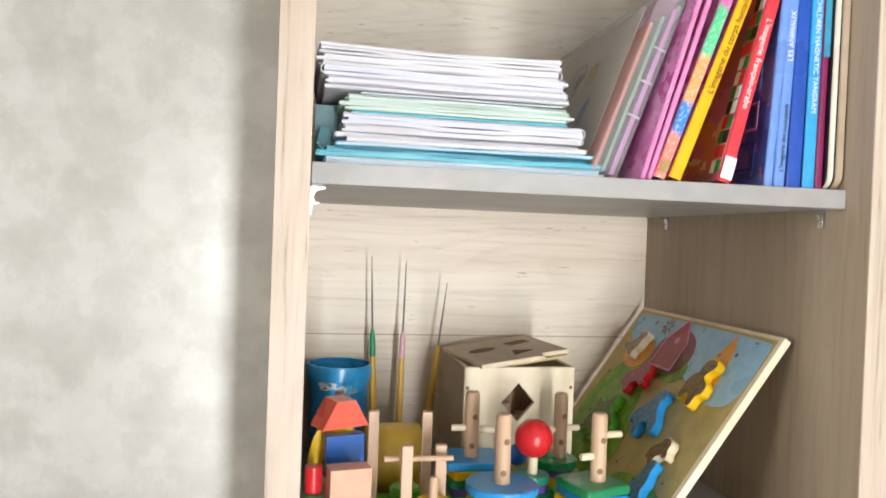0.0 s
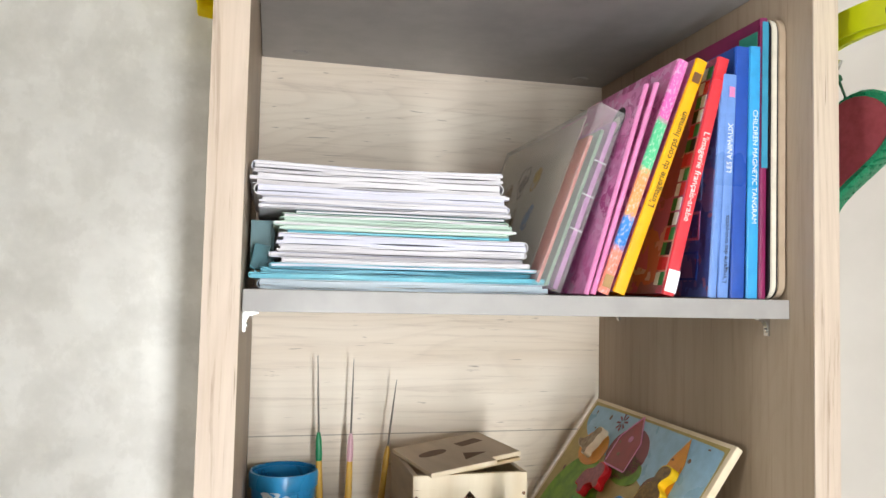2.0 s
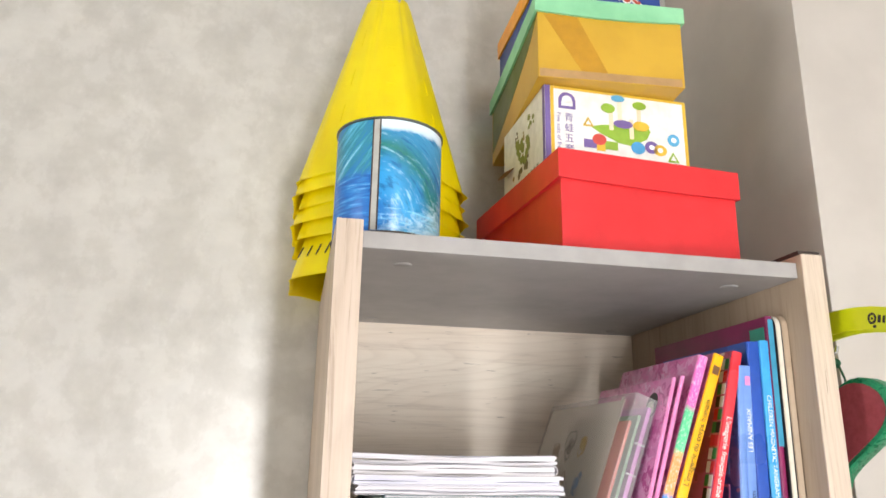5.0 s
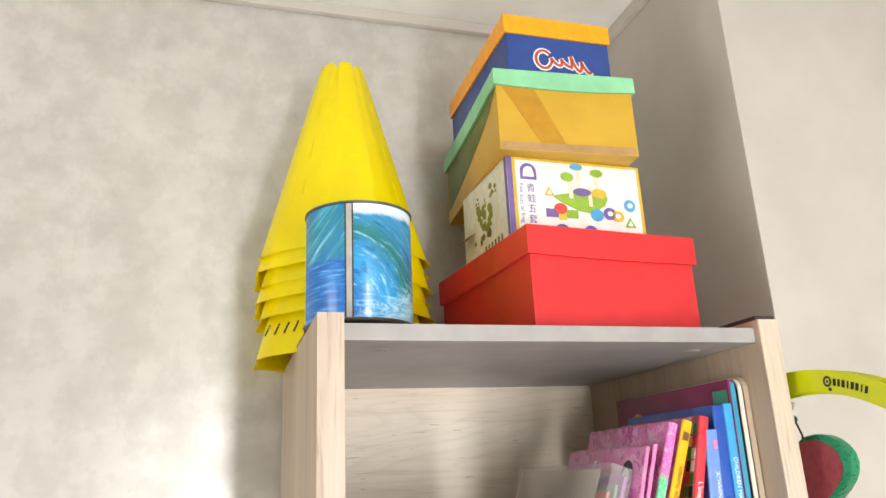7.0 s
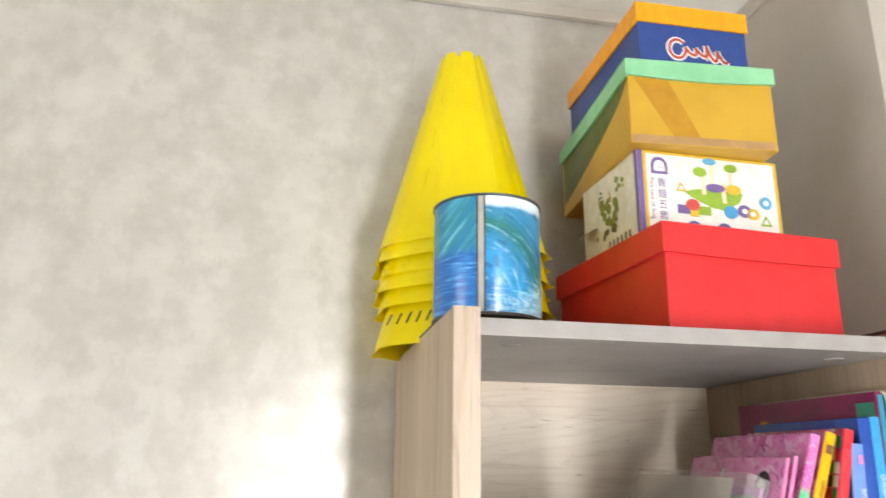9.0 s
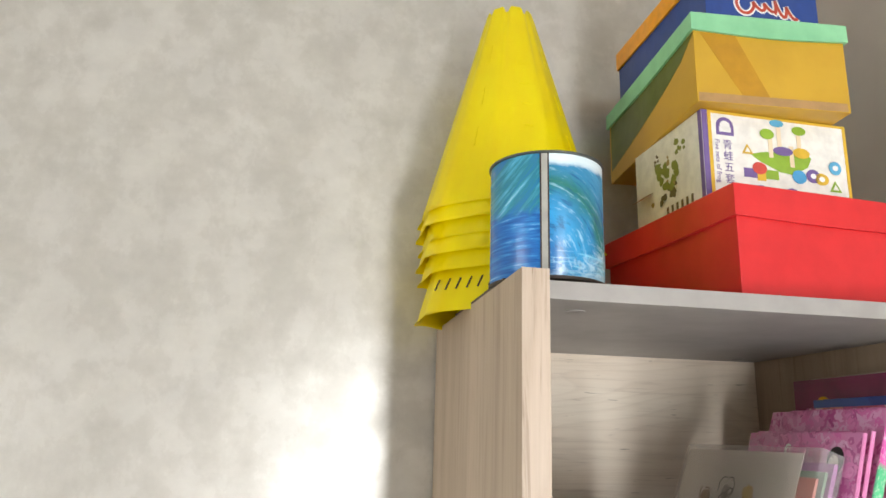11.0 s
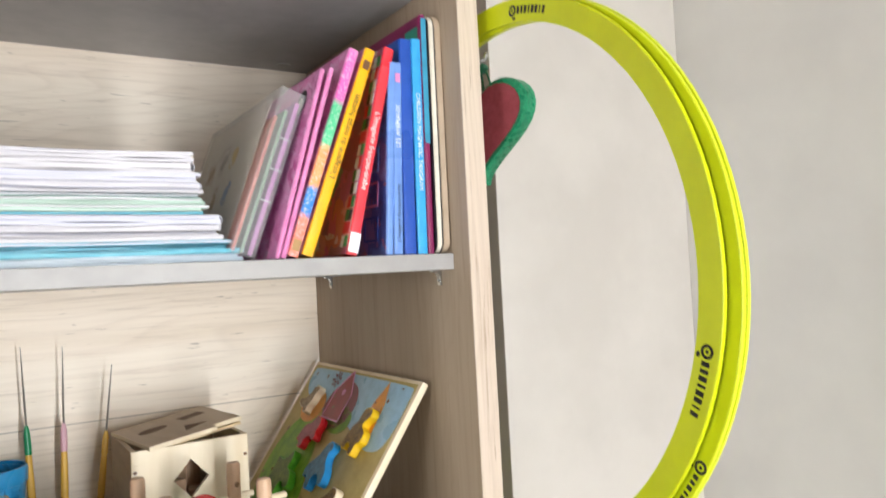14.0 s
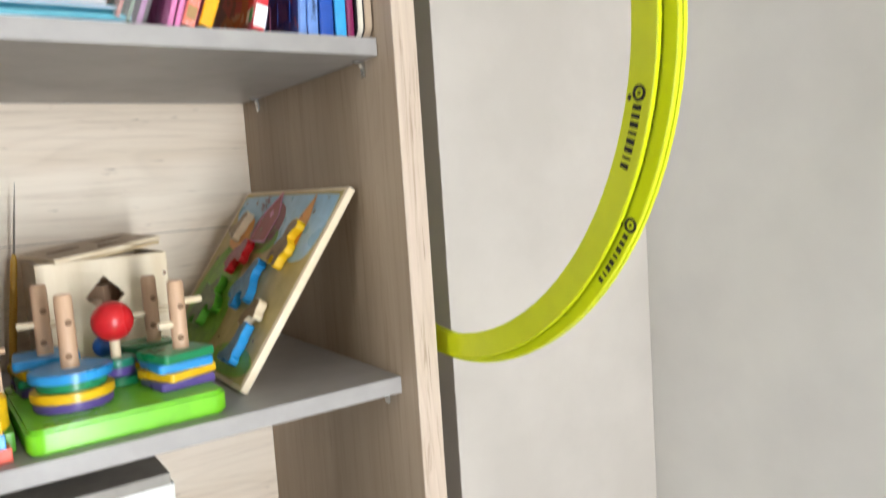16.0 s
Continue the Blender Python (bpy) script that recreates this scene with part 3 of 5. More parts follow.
fold = thing("card_folder", pose(0.0045, 0.085, 1.3905), "dark teal card folder upright beside the exercise books", "folder")
SLATE = plain("slate_teal_card", "6f8f93", 0.55, "5f7f84", 30)
part("leaf", box(-0.002, 0.030, -0.002, 0.0195, 0.0312, 0.042, bev=0.0003), SLATE, fold, "slate teal leaf")
part("leaf", moved(box(-0.001, 0.012, -0.003, 0.013, 0.0132, 0.020, bev=0.0003), pose(0, 0, 0, 0, 10, 0)), TEAL, fold)
# curled corner of the lowest cyan folder
curl = thing("card_sheet", pose(0.003, 0.060, 1.3768), "curled cyan card sheet at the end of the pile", "card")
arcs = [[(0.001 + 0.022 * q / 8, y, 0.013 * (1 - q / 8) ** 2 + 0.0006 * u) for q in range(9) for u in (1,)] + [(0.001 + 0.022 * q / 8, y, 0.013 * (1 - q / 8) ** 2) for q in range(8, -1, -1)] for y in (0.0, 0.05)]
part("sheet", loft(arcs), CYAN, curl, smooth=True)


# ---- standing books ----
def book(xb, xt, zt, th, cover, front, label, y0=0.03, dep=0.19, spine=None, pages=PAGES, zb=1.3705):
    """A hardback that leans: foot at xb, head at xt, zt."""
    tilt = math.degrees(math.atan2(xt - xb, zt - zb))
    h = math.hypot(xt - xb, zt - zb)
    lift = th * math.sin(radians(abs(tilt))) if tilt > 0 else 0
    ob = thing("book", pose(xb, y0, zb + lift, 0, tilt, 0), label, "book", "row of leaning books")
    k = 0.0022
    ring = [(0.0, k), (0.0012, 0.0006), (th / 2, 0.0), (th - 0.0012, 0.0006), (th, k), (th - 0.0004, k + 0.0014), (th / 2, 0.0022), (0.0004, k + 0.0014)]
    part("spine", loft([[(x, y, zz) for x, y in ring] for zz in (0, h)]), spine or cover, ob, smooth=True)
    part("cover", box(0.0, k + 0.0015, 0, 0.0016, dep, h, bev=0.0005), front, ob)
    part("cover", box(th - 0.0016, k + 0.0015, 0, th, dep, h, bev=0.0005), cover, ob)
    part("page_block", box(0.00165, 0.004, 0.003, th - 0.00165, dep - 0.004, h - 0.003), pages, ob)
    return ob, h


def spine_text(ob, h, body, size, th, start, material, up=False, spacing=1.0):
    """Lettering along a spine; it reads downwards, or upwards."""
    y = -0.0003
    if up:
        m = Matrix(((0, -1, 0, th * 0.5 + size * 0.32), (0, 0, -1, y), (1, 0, 0, start), (0, 0, 0, 1)))
    else:
        m = Matrix(((0, 1, 0, th * 0.5 - size * 0.32), (0, 0, -1, y), (-1, 0, 0, start), (0, 0, 0, 1)))
    return lettering("title", body, size, m, material, ob, spacing)


def bar(ob, th, z0, z1, material, w=0.6, name="emblem"):
    part(name, box(th * (0.5 - w / 2), -0.0006, z0, th * (0.5 + w / 2), -0.0001, z1), material, ob)


ob, h = book(0.2940, 0.352, 1.566, 0.0045, PINK, PIC_PINK, "thin pink children's book with a picture cover, leaning", dep=0.2)
def cover_round(ob, y, zz, r, mt, lift=0.0):
    part("print", moved(slab(ell(r, r * 1.15, 20), 0, 0.0003), Matrix(((0, 0, -1, -0.0001 - lift), (1, 0, 0, y), (0, 1, 0, zz), (0, 0, 0, 1)))), mt, ob)


cover_round(ob, 0.038, h - 0.030, 0.013, BLACK)
cover_round(ob, 0.040, h - 0.034, 0.008, CREAM, 0.0004)
cover_round(ob, 0.120, h - 0.020, 0.006, WHITE)
for k in range(7):
    part("print", box(-0.0004, 0.075 + k * 0.013, h - 0.028, -0.0001, 0.083 + k * 0.013, h - 0.016), HOTPINK, ob)
book(0.3000, 0.362, 1.568, 0.0050, PINK, PIC_PINK, "thin pink children's book leaning against the next", dep=0.2)
ob, h = book(0.3065, 0.386, 1.590, 0.0115, HOTPINK, PIC_PINK, "children's book with a rainbow-banded spine, leaning", dep=0.2, spine=RAINBOW)
bar(ob, 0.0115, 0.006, 0.018, BROWN, 0.7)
ob, h = book(0.3215, 0.405, 1.592, 0.0125, YELLOW, PIC_PINK, "yellow hardback children's book, leaning", dep=0.19)
spine_text(ob, h, "L'imagerie du corps humain", 0.0088, 0.0125, 0.085, BLACK, up=True)
bar(ob, 0.0125, h - 0.024, h - 0.014, PAINTS["brown"], 0.6)
ob, h = book(0.3705, 0.428, 1.597, 0.0125, RED, PIC_RED, "red hardback picture dictionary with flag squares on its hinge", dep=0.19)
spine_text(ob, h, "L'imagerie français-arabe", 0.0088, 0.0125, h - 0.075, WHITE)
bar(ob, 0.0125, 0.003, 0.024, WHITE, 0.95, "sticker")
for i in range(15):
    for k in range(2):
        part("flag", box(-0.0005, 0.005 + k * 0.0078, 0.008 + i * 0.0146, -0.0001, 0.0124 + k * 0.0078, 0.0205 + i * 0.0146), [FLAGGREEN, WHITE, RED, WHITE, BLACK, RED, FLAGGREEN][(i * 2 + k * 3) % 7], ob)
ob, h = book(0.4180, 0.4315, 1.583, 0.0085, LBLUE, PIC_BLUE, "light blue thin children's book standing upright", dep=0.19)
for i in range(5):
    for k in range(3):
        y0, z0 = 0.022 + k * 0.052, 0.016 + i * 0.039
        frame_edges = [box(-0.0005, y0 + a, z0 + b_, -0.0001, y0 + a1, z0 + b1) for a, b_, a1, b1 in ((0, 0, 0.034, 0.0025), (0, 0.0255, 0.034, 0.028), (0, 0.003, 0.0025, 0.025), (0.0315, 0.003, 0.034, 0.025))]
        part("print", merged(*frame_edges), (DBLUE, PINK, LBLUE)[(i + k) % 3], ob, "framed small picture")
ob, h = book(0.4275, 0.4370, 1.583, 0.0115, LBLUE, PIC_BLUE, "light blue animal picture book standing upright", dep=0.19)
spine_text(ob, h, "LES ANIMAUX", 0.0075, 0.0115, 0.118, WHITE, up=True)
spine_text(ob, h, "L'imagerie des tout-petits", 0.0062, 0.0115, 0.014, BLACK, up=True)
bar(ob, 0.0115, h - 0.022, h - 0.012, PINK, 0.5)
book(0.4410, 0.4470, 1.611, 0.0150, DBLUE, PIC_TANGRAM, "deep blue magnetic game box standing upright", dep=0.2)
ob, h = book(0.4580, 0.4620, 1.613, 0.0125, SKY, DBLUE, "sky blue magnetic tangram book", dep=0.2)
spine_text(ob, h, "CHILDREN MAGNETIC TANGRAM", 0.0072, 0.0125, h - 0.062, WHITE)
ob, h = book(0.4712, 0.4744, 1.642, 0.0080, MAROON, MAROON, "large maroon picture book against the panel", dep=0.275)

part("print", box(-0.0005, 0.006, h - 0.040, -0.0001, 0.034, h - 0.012), PAINTS["teal"], ob, "teal corner of the cover picture")
part("print", box(0.0008, -0.0008, h * 0.46, 0.0072, -0.0002, h - 0.004), plain("teal_blue_print", "3a94b4", 0.35), ob, "teal upper part of the spine")
part("print", moved(slab(ell(0.016, 0.016, 20), 0, 0.0004), Matrix(((0, 0, -1, -0.0001), (1, 0, 0, 0.215), (0, 1, 0, h - 0.040), (0, 0, 0, 1)))), YELLOW, ob, "yellow round of the cover picture")
part("print", moved(slab(ell(0.010, 0.010, 20), 0, 0.0004), Matrix(((0, 0, -1, -0.0005), (1, 0, 0, 0.212), (0, 1, 0, h - 0.042), (0, 0, 0, 1)))), PURPLE, ob)


def rounded_board(x, tilt, t, d, h, r, mt, label):
    """A stiff board with rounded corners, standing on its edge."""
    e = []
    for cy, cz, a0 in ((d - r, r, -90), (d - r, h - r, 0), (r, h - r, 90), (r, r, 180)):
        e += [(cy + r * math.cos(radians(a0 + 15 * i)), cz + r * math.sin(radians(a0 + 15 * i))) for i in range(7)]
    bm = moved(slab(e, 0, t, 0.0008), Matrix(((0, 0, 1, 0), (1, 0, 0, 0), (0, 1, 0, 0), (0, 0, 0, 1))))
    solid("activity_board", bm, mt, label, "board", "row of leaning books", m=pose(x, 0.028, 1.3703, 0, tilt, 0), smooth=True)


rounded_board(0.4802, 0.5, 0.0018, 0.25, 0.272, 0.012, BLACK, "thin black-edged board standing among the books")
rounded_board(0.4824, 0.5, 0.0060, 0.26, 0.274, 0.014, CREAM, "cream board with rounded corners beside the panel")
rounded_board(0.4888, 0.4, 0.0014, 0.26, 0.272, 0.014, BLACK, "thin black-edged board standing among the books")
rounded_board(0.4905, 0.3, 0.0082, 0.26, 0.276, 0.016, TAN, "tan board with rounded corners beside the panel")

# clear plastic case with sheets inside
PKM = pose(0.2530, 0.050, 1.3806, 0, 20.3, 0)
PT, PD_, PH_ = 0.0275, 0.275, 0.182
pk = thing("plastic_case", PKM, "clear plastic document case with coloured sheets, leaning on books", "document case")
part("side", box(0.0, 0.0, 0.0, 0.0008, PD_, PH_, bev=0.0003), SMOKE, pk, "hazy clear plastic")
part("side", box(PT - 0.0008, 0.0, 0.0, PT, PD_, PH_, bev=0.0003), SLEEVE, pk)
part("edge", box(0.0009, 0.0, 0.0, PT - 0.0009, 0.0008, PH_), SMOKE, pk, "hazy clear plastic")
part("edge", box(0.0009, 0.0009, PH_ - 0.0008, PT - 0.0009, PD_, PH_), SLEEVE, pk)
part("sheet", box(0.0200, 0.004, 0.003, 0.0245, 0.22, 0.172), PINKFILM, pk, "purple sheet")
part("sheet", box(0.0118, 0.004, 0.003, 0.0150, 0.20, 0.160), GREENFILM, pk, "grey-green sheet")
part("sheet", box(0.0032, 0.004, 0.003, 0.0062, 0.05, 0.150), SALMON, pk, "salmon strip")
part("sheet", box(0.0020, 0.030, 0.003, 0.0026, 0.270, 0.176), clear("pale_sketch_film", (0.88, 0.82, 0.72, 1), 0.35, 0.5), pk, "pale sheet with animal sketches")
RIDGE = clear("pale_ridge_plastic", (0.95, 0.94, 0.96, 1), 0.2, 0.4)
for i in range(3):
    part("ridge", box(PT * 0.5, -0.0010, 0.06 + i * 0.034, PT - 0.0015, -0.0001, 0.0612 + i * 0.034), RIDGE, pk, "pale moulded ridge")
rs = random.Random(9)
SKETCH = [plain("brown_ink", "7d6a52", 0.6), plain("ochre_ink", "a8893e", 0.6), plain("slate_ink", "5d7fa6", 0.6), plain("grey_ink", "6f6a66", 0.6)]
for gx, gz, s, q in ((0.235, 0.085, 0.020, 0), (0.205, 0.112, 0.020, 0), (0.160, 0.122, 0.020, 3), (0.115, 0.125, 0.017, 1), (0.205, 0.060, 0.017, 3), (0.150, 0.070, 0.019, 0), (0.100, 0.075, 0.015, 2), (0.125, 0.028, 0.014, 1), (0.190, 0.022, 0.014, 2), (0.080, 0.030, 0.013, 1)):
    sketch_map = Matrix(((0, 0, -1, 0.0019), (1, 0, 0, 0), (0, 1, 0, 0), (0, 0, 0, 1)))
    bits = []
    for j in range(7):
        a0 = rs.uniform(0, 6.28)
        cx, cz = gx + rs.uniform(-0.4, 0.4) * s, gz + rs.uniform(-0.5, 0.5) * s
        rad = s * rs.uniform(0.3, 0.7)
        bits.append(moved(ribbon([(cx + rad * 0.8 * math.cos(a0 + k * 0.45) * rs.uniform(0.8, 1.1), cz + rad * math.sin(a0 + k * 0.45) * rs.uniform(0.8, 1.1)) for k in range(7)], 0.0019, 0.0002), sketch_map))
    part("sketch", merged(*bits), SKETCH[q], pk)
    part("sketch", moved(moved(slab(ell(s * 0.42, s * 0.55, 12), 0, 0.0001), pose(gx, gz, 0)), Matrix(((0, 0, -1, 0.00197), (1, 0, 0, 0), (0, 1, 0, 0), (0, 0, 0, 1)))), clear("tint_of_" + SKETCH[q].name, c(("a08c74", "c0a860", "8fa8c8", "9a948e")[q]), 0.4, 0.85), pk)


# ---- boxes on top ----
def carton(name, m, w, d, h, lid_h, body, lid, label, over=0.003, warp=0.0):
    """A lidded carton; origin at its front corner on the left side of its base."""
    ob = thing(name, m, label, "box", "boxes stacked on the bookcase")
    part("body", box(over, over, 0, w - over, d - over, h - 0.002, bev=0.0012), body, ob)
    n = 14
    rings = []
    for zz, g in ((h - lid_h, 0.0), (h - 0.0012, 0.0), (h, 0.0012)):
        ring = []
        corners = [(g, g), (w - g, g), (w - g, d - g), (g, d - g)]
        for k in range(4):
            a, b_ = corners[k], corners[(k + 1) % 4]
            for i in range(n):
                f = i / n
                off = warp * math.sin(math.pi * f) * (1 if k in (0, 3) else 0) if zz < h - 0.002 else 0
                ring.append((a[0] + (b_[0] - a[0]) * f, a[1] + (b_[1] - a[1]) * f, zz - off))
        rings.append(ring)
    inner = [(over * 0.9 + (x / w) * (w - 1.8 * over), over * 0.9 + (y / d) * (d - 1.8 * over), zz) for x, y, zz in rings[0]]
    part("lid", loft([inner] + rings), lid, ob)
    return ob


carton("red_box", pose(0.2270, 0.036, 1.7003, 0, 0, 5.2), 0.250, 0.292, 0.1320, 0.037, REDBOX, REDBOX, "bright red lidded carton on the top shelf", 0.0045, 0.0015)

INK = {k: plain(k + "_ink", h, 0.45) for k, h in dict(
    leaf="8fb53c", purple="77629f", sky="5fb0d8", yellow="e0b93c", red="cf4f44", blue="4b9fd2", brown="6a5a3c").items()}
# duller inks for the game box's side, with its shade in the colour
SHADED_INK = {k: plain(k + "_shaded_ink", h, 0.5) for k, h in dict(leaf="87903f", brown="6d6240", sand="a8925c").items()}
gb = thing("game_box", pose(0.2370, 0.107, 1.8325, 0, 0, 1.5), "white printed wooden-toy game box between cartons", "box", "boxes stacked on the bookcase")
GW, GD, GH = 0.205, 0.175, 0.121
part("body", box(0, 0, 0, GW, GD, GH, bev=0.001), plain("white_game_carton", "f0efe9", 0.4), gb)
part("border", box(0.0002, -0.0005, 0.0005, 0.0075, -0.0001, GH - 0.0005), INK["purple"], gb, "purple edge stripe")
part("border", box(0.0078, -0.0005, 0.0005, 0.0125, -0.0001, GH - 0.0005), INK["yellow"], gb, "yellow edge stripe")
part("border", box(0.0128, -0.0005, GH - 0.004, GW - 0.0005, -0.0001, GH - 0.0005), INK["yellow"], gb, "yellow edge stripe")
part("border", box(GW - 0.005, -0.0005, 0.0005, GW - 0.0005, -0.0001, GH - 0.0042), INK["yellow"], gb, "yellow edge stripe")
part("border", box(-0.0005, 0.0005, 0.0005, -0.0001, 0.008, GH - 0.0005), INK["purple"], gb, "purple edge stripe")


def front(bm, x, z, y=-0.0002):
    """Turns a flat drawing into the front plane of a box."""
    return moved(bm, Matrix(((1, 0, 0, x), (0, 0, -1, y), (0, 1, 0, z), (0, 0, 0, 1))))


def disc_print(parent, x, z, rx, rz, mt, name="print", y=-0.0002, t=0.0003):
    part(name, front(slab(ell(rx, rz), 0, t), x, z, y), mt, parent)


arch = [(0.012, 0), (-0.012, 0)] + [(0.012 * math.cos(a), 0.012 + 0.012 * math.sin(a)) for a in [math.pi - math.pi * i / 10 for i in range(11)]]
part("emblem", front(slab(arch, 0, 0.0003), 0.031, 0.089), INK["purple"], gb, "purple arch emblem")
disc_print(gb, 0.031, 0.102, 0.007, 0.006, WHITE, "emblem", -0.0006)
part("emblem", front(slab([(-0.008, -0.003), (0.008, -0.003), (0.008, 0.004), (-0.008, 0.004)], 0, 0.0003), 0.031, 0.096, -0.0006), WHITE, gb)
lettering("title", "Five sets of frog", 0.0088, Matrix(((0, 1, 0, 0.0165), (0, 0, -1, -0.0003), (-1, 0, 0, 0.083), (0, 0, 0, 1))), INK["purple"], gb)
for i, ch in enumerate("青蛙五套柱"):
    lettering("title", ch, 0.0135, Matrix(((1, 0, 0, 0.0265), (0, 0, -1, -0.0003), (0, 1, 0, 0.072 - i * 0.0148), (0, 0, 0, 1))), INK["purple"], gb)
part("print", front(slab([(-0.046, 0.006), (-0.034, -0.002), (-0.006, -0.014), (0.012, -0.016), (0.034, -0.004), (0.040, 0.008), (0.036, 0.014), (0.016, 0.016), (-0.030, 0.010)], 0, 0.0003), 0.110, 0.062), INK["leaf"], gb, "green toy base")
for x, z0, z1 in ((0.093, 0.066, 0.096), (0.106, 0.073, 0.112), (0.122, 0.056, 0.084), (0.134, 0.072, 0.106)):
    part("print", front(slab([(-0.003, z0), (0.003, z0), (0.003, z1), (-0.003, z1)], 0, 0.0003), x, 0, -0.0006), BIRCH, gb, "printed peg")
for x, z_, rx, rz, k in ((0.089, 0.097, 0.010, 0.007, "leaf"), (0.104, 0.113, 0.010, 0.005, "sky"), (0.135, 0.106, 0.010, 0.006, "leaf"), (0.110, 0.076, 0.014, 0.006, "purple"), (0.136, 0.076, 0.012, 0.007, "yellow"), (0.075, 0.050, 0.010, 0.008, "red"), (0.150, 0.047, 0.010, 0.009, "purple"), (0.162, 0.044, 0.010, 0.008, "yellow"), (0.183, 0.061, 0.009, 0.009, "sky"), (0.130, 0.044, 0.010, 0.009, "blue"), (0.075, 0.020, 0.010, 0.008, "purple"), (0.118, 0.020, 0.010, 0.008, "purple")):
    disc_print(gb, x, z_, rx, rz, INK[k], y=-0.001)
for x, z_, w, k in ((0.062, 0.043, 0.009, "purple"), (0.092, 0.043, 0.009, "leaf"), (0.077, 0.040, 0.006, "yellow")):
    part("print", front(slab([(-w, -0.006), (w, -0.006), (w, 0.006), (-w, 0.006)], 0, 0.0003), x, z_, -0.0006), INK[k], gb)
for x, z_, s, k in ((0.060, 0.072, 0.009, "yellow"), (0.181, 0.034, 0.010, "leaf")):
    tri_o = [(s * math.cos(a), s * math.sin(a)) for a in (math.pi / 2, math.pi * 7 / 6, math.pi * 11 / 6)]
    part("print", front(slab(tri_o, 0, 0.0003), x, z_, -0.0006), INK[k], gb)
    part("print", front(slab([(0.5 * a, 0.5 * b_) for a, b_ in tri_o], 0, 0.0003), x, z_, -0.001), WHITE, gb)
for x, z_, k in ((0.183, 0.061, 0), (0.150, 0.047, 0), (0.162, 0.044, 0)):
    disc_print(gb, x, z_, 0.004, 0.0035, WHITE, y=-0.0014)
for i in range(6):
    part("print", front(slab([(-0.004, -0.004), (0.004, -0.004), (0.004, 0.004), (-0.004, 0.004)], 0, 0.0003), 0.135 + i * 0.0105, 0.013), INK["red"], gb)


def side(bm, y, z):
    """Turns a flat drawing into the side plane that faces -x, drawn from the back edge to the front."""
    return moved(bm, Matrix(((0, 0, -1, -0.0002), (-1, 0, 0, y), (0, 1, 0, z), (0, 0, 0, 1))))


part("flap", moved(box(-0.016, 0.0, 0.0, 0.0, 0.034, 0.0007), pose(-0.0006, 0.128, 0.052, 0, -32, 0)), BROWN, gb, "torn kraft flap")
rb = random.Random(12)
for k, n_, y0, y1, z0, z1, big in (("leaf", 16, 0.062, 0.112, 0.040, 0.082, 0.010), ("brown", 8, 0.060, 0.110, 0.028, 0.050, 0.007), ("leaf", 6, 0.040, 0.062, 0.086, 0.104, 0.006), ("sand", 7, 0.066, 0.135, 0.035, 0.095, 0.005), ("brown", 6, 0.070, 0.125, 0.078, 0.104, 0.003)):
    blots = []
    for q in range(n_):
        a0, rad = rb.uniform(0, 6.28), big * rb.uniform(0.45, 1.0)
        pts = [(rad * rb.uniform(0.6, 1.2) * math.cos(a0 + e * 0.785), rad * rb.uniform(0.6, 1.2) * math.sin(a0 + e * 0.785)) for e in range(8)]
        blots.append(side(slab(pts, 0, 0.0003 + 0.00002 * q), rb.uniform(y0, y1), rb.uniform(z0, z1)))
    part("print", merged(*blots), SHADED_INK[k], gb)
for i in range(6):
    part("print", side(slab([(-0.0025, -0.006), (0.0025, -0.006), (0.0025, 0.006), (-0.0025, 0.006)], 0, 0.0003), 0.030 + i * 0.012, 0.014), SHADED_INK["brown"], gb)

gold = carton("gold_box", pose(0.2190, 0.086, 1.9540, 0, 0, -4.0), 0.208, 0.315, 0.120, 0.024, GOLD, MINTLID, "gold shoe carton with a mint-green lid", 0.004, 0.004)
part("print", front(slab([(0.012, 0.094), (0.058, 0.094), (0.098, 0.012), (0.068, 0.004)], 0, 0.0003), 0.0, 0.0, 0.0039), GOLDDK, gold, "darker diagonal band")
part("print", front(slab([(0.006, 0.001), (0.200, 0.001), (0.200, 0.012), (0.006, 0.012)], 0, 0.0003), 0.0, 0.0, 0.0037), BROWN, gold, "brown lower edge")
sw = [(-0.004, 0.094)] + [(-0.004 - 0.30 * f, 0.094 - 0.075 * f ** 0.6) for f in [i / 8 for i in range(9)]] + [(-0.304, 0.094)]
part("print", moved(slab(sw, 0, 0.0003), Matrix(((0, 0, -1, 0.0038), (-1, 0, 0, 0), (0, 1, 0, 0), (0, 0, 0, 1)))), plain("olive_print", "5f6a2c", 0.5), gold, "olive swoosh")
navy = carton("blue_box", pose(0.2420, 0.090, 2.0745, 0, 0, -0.5), 0.165, 0.270, 0.092, 0.030, NAVY, ORANGE, "navy blue shoe carton with an orange lid", 0.003)
sq = [(0.058 + 0.012 * math.cos(a), 0.028 + 0.014 * math.sin(a)) for a in [0.7 + 4.7 * i / 16 for i in range(17)]]
for i in range(1, 61):
    s = i / 60
    amp = (0.0055, 0.0055, 0.0115, 0.0085)[min(3, int(s * 4))]
    sq.append((0.066 + 0.062 * s + 0.0032 * math.cos(2 * math.pi * 4 * s), 0.026 + amp * math.sin(2 * math.pi * 4 * s - 0.8) + (-0.004 if s > 0.8 else 0)))
part("emblem", front(ribbon([(x, y - 0.002) for x, y in sq], 0.0085, 0.0003), 0, 0, 0.0029), WHITE, navy, "white outline of a script emblem")
part("emblem", front(ribbon([(x, y - 0.002) for x, y in sq], 0.0042, 0.0003), 0, 0, 0.0024), LETTER, navy, "rust-red script emblem")

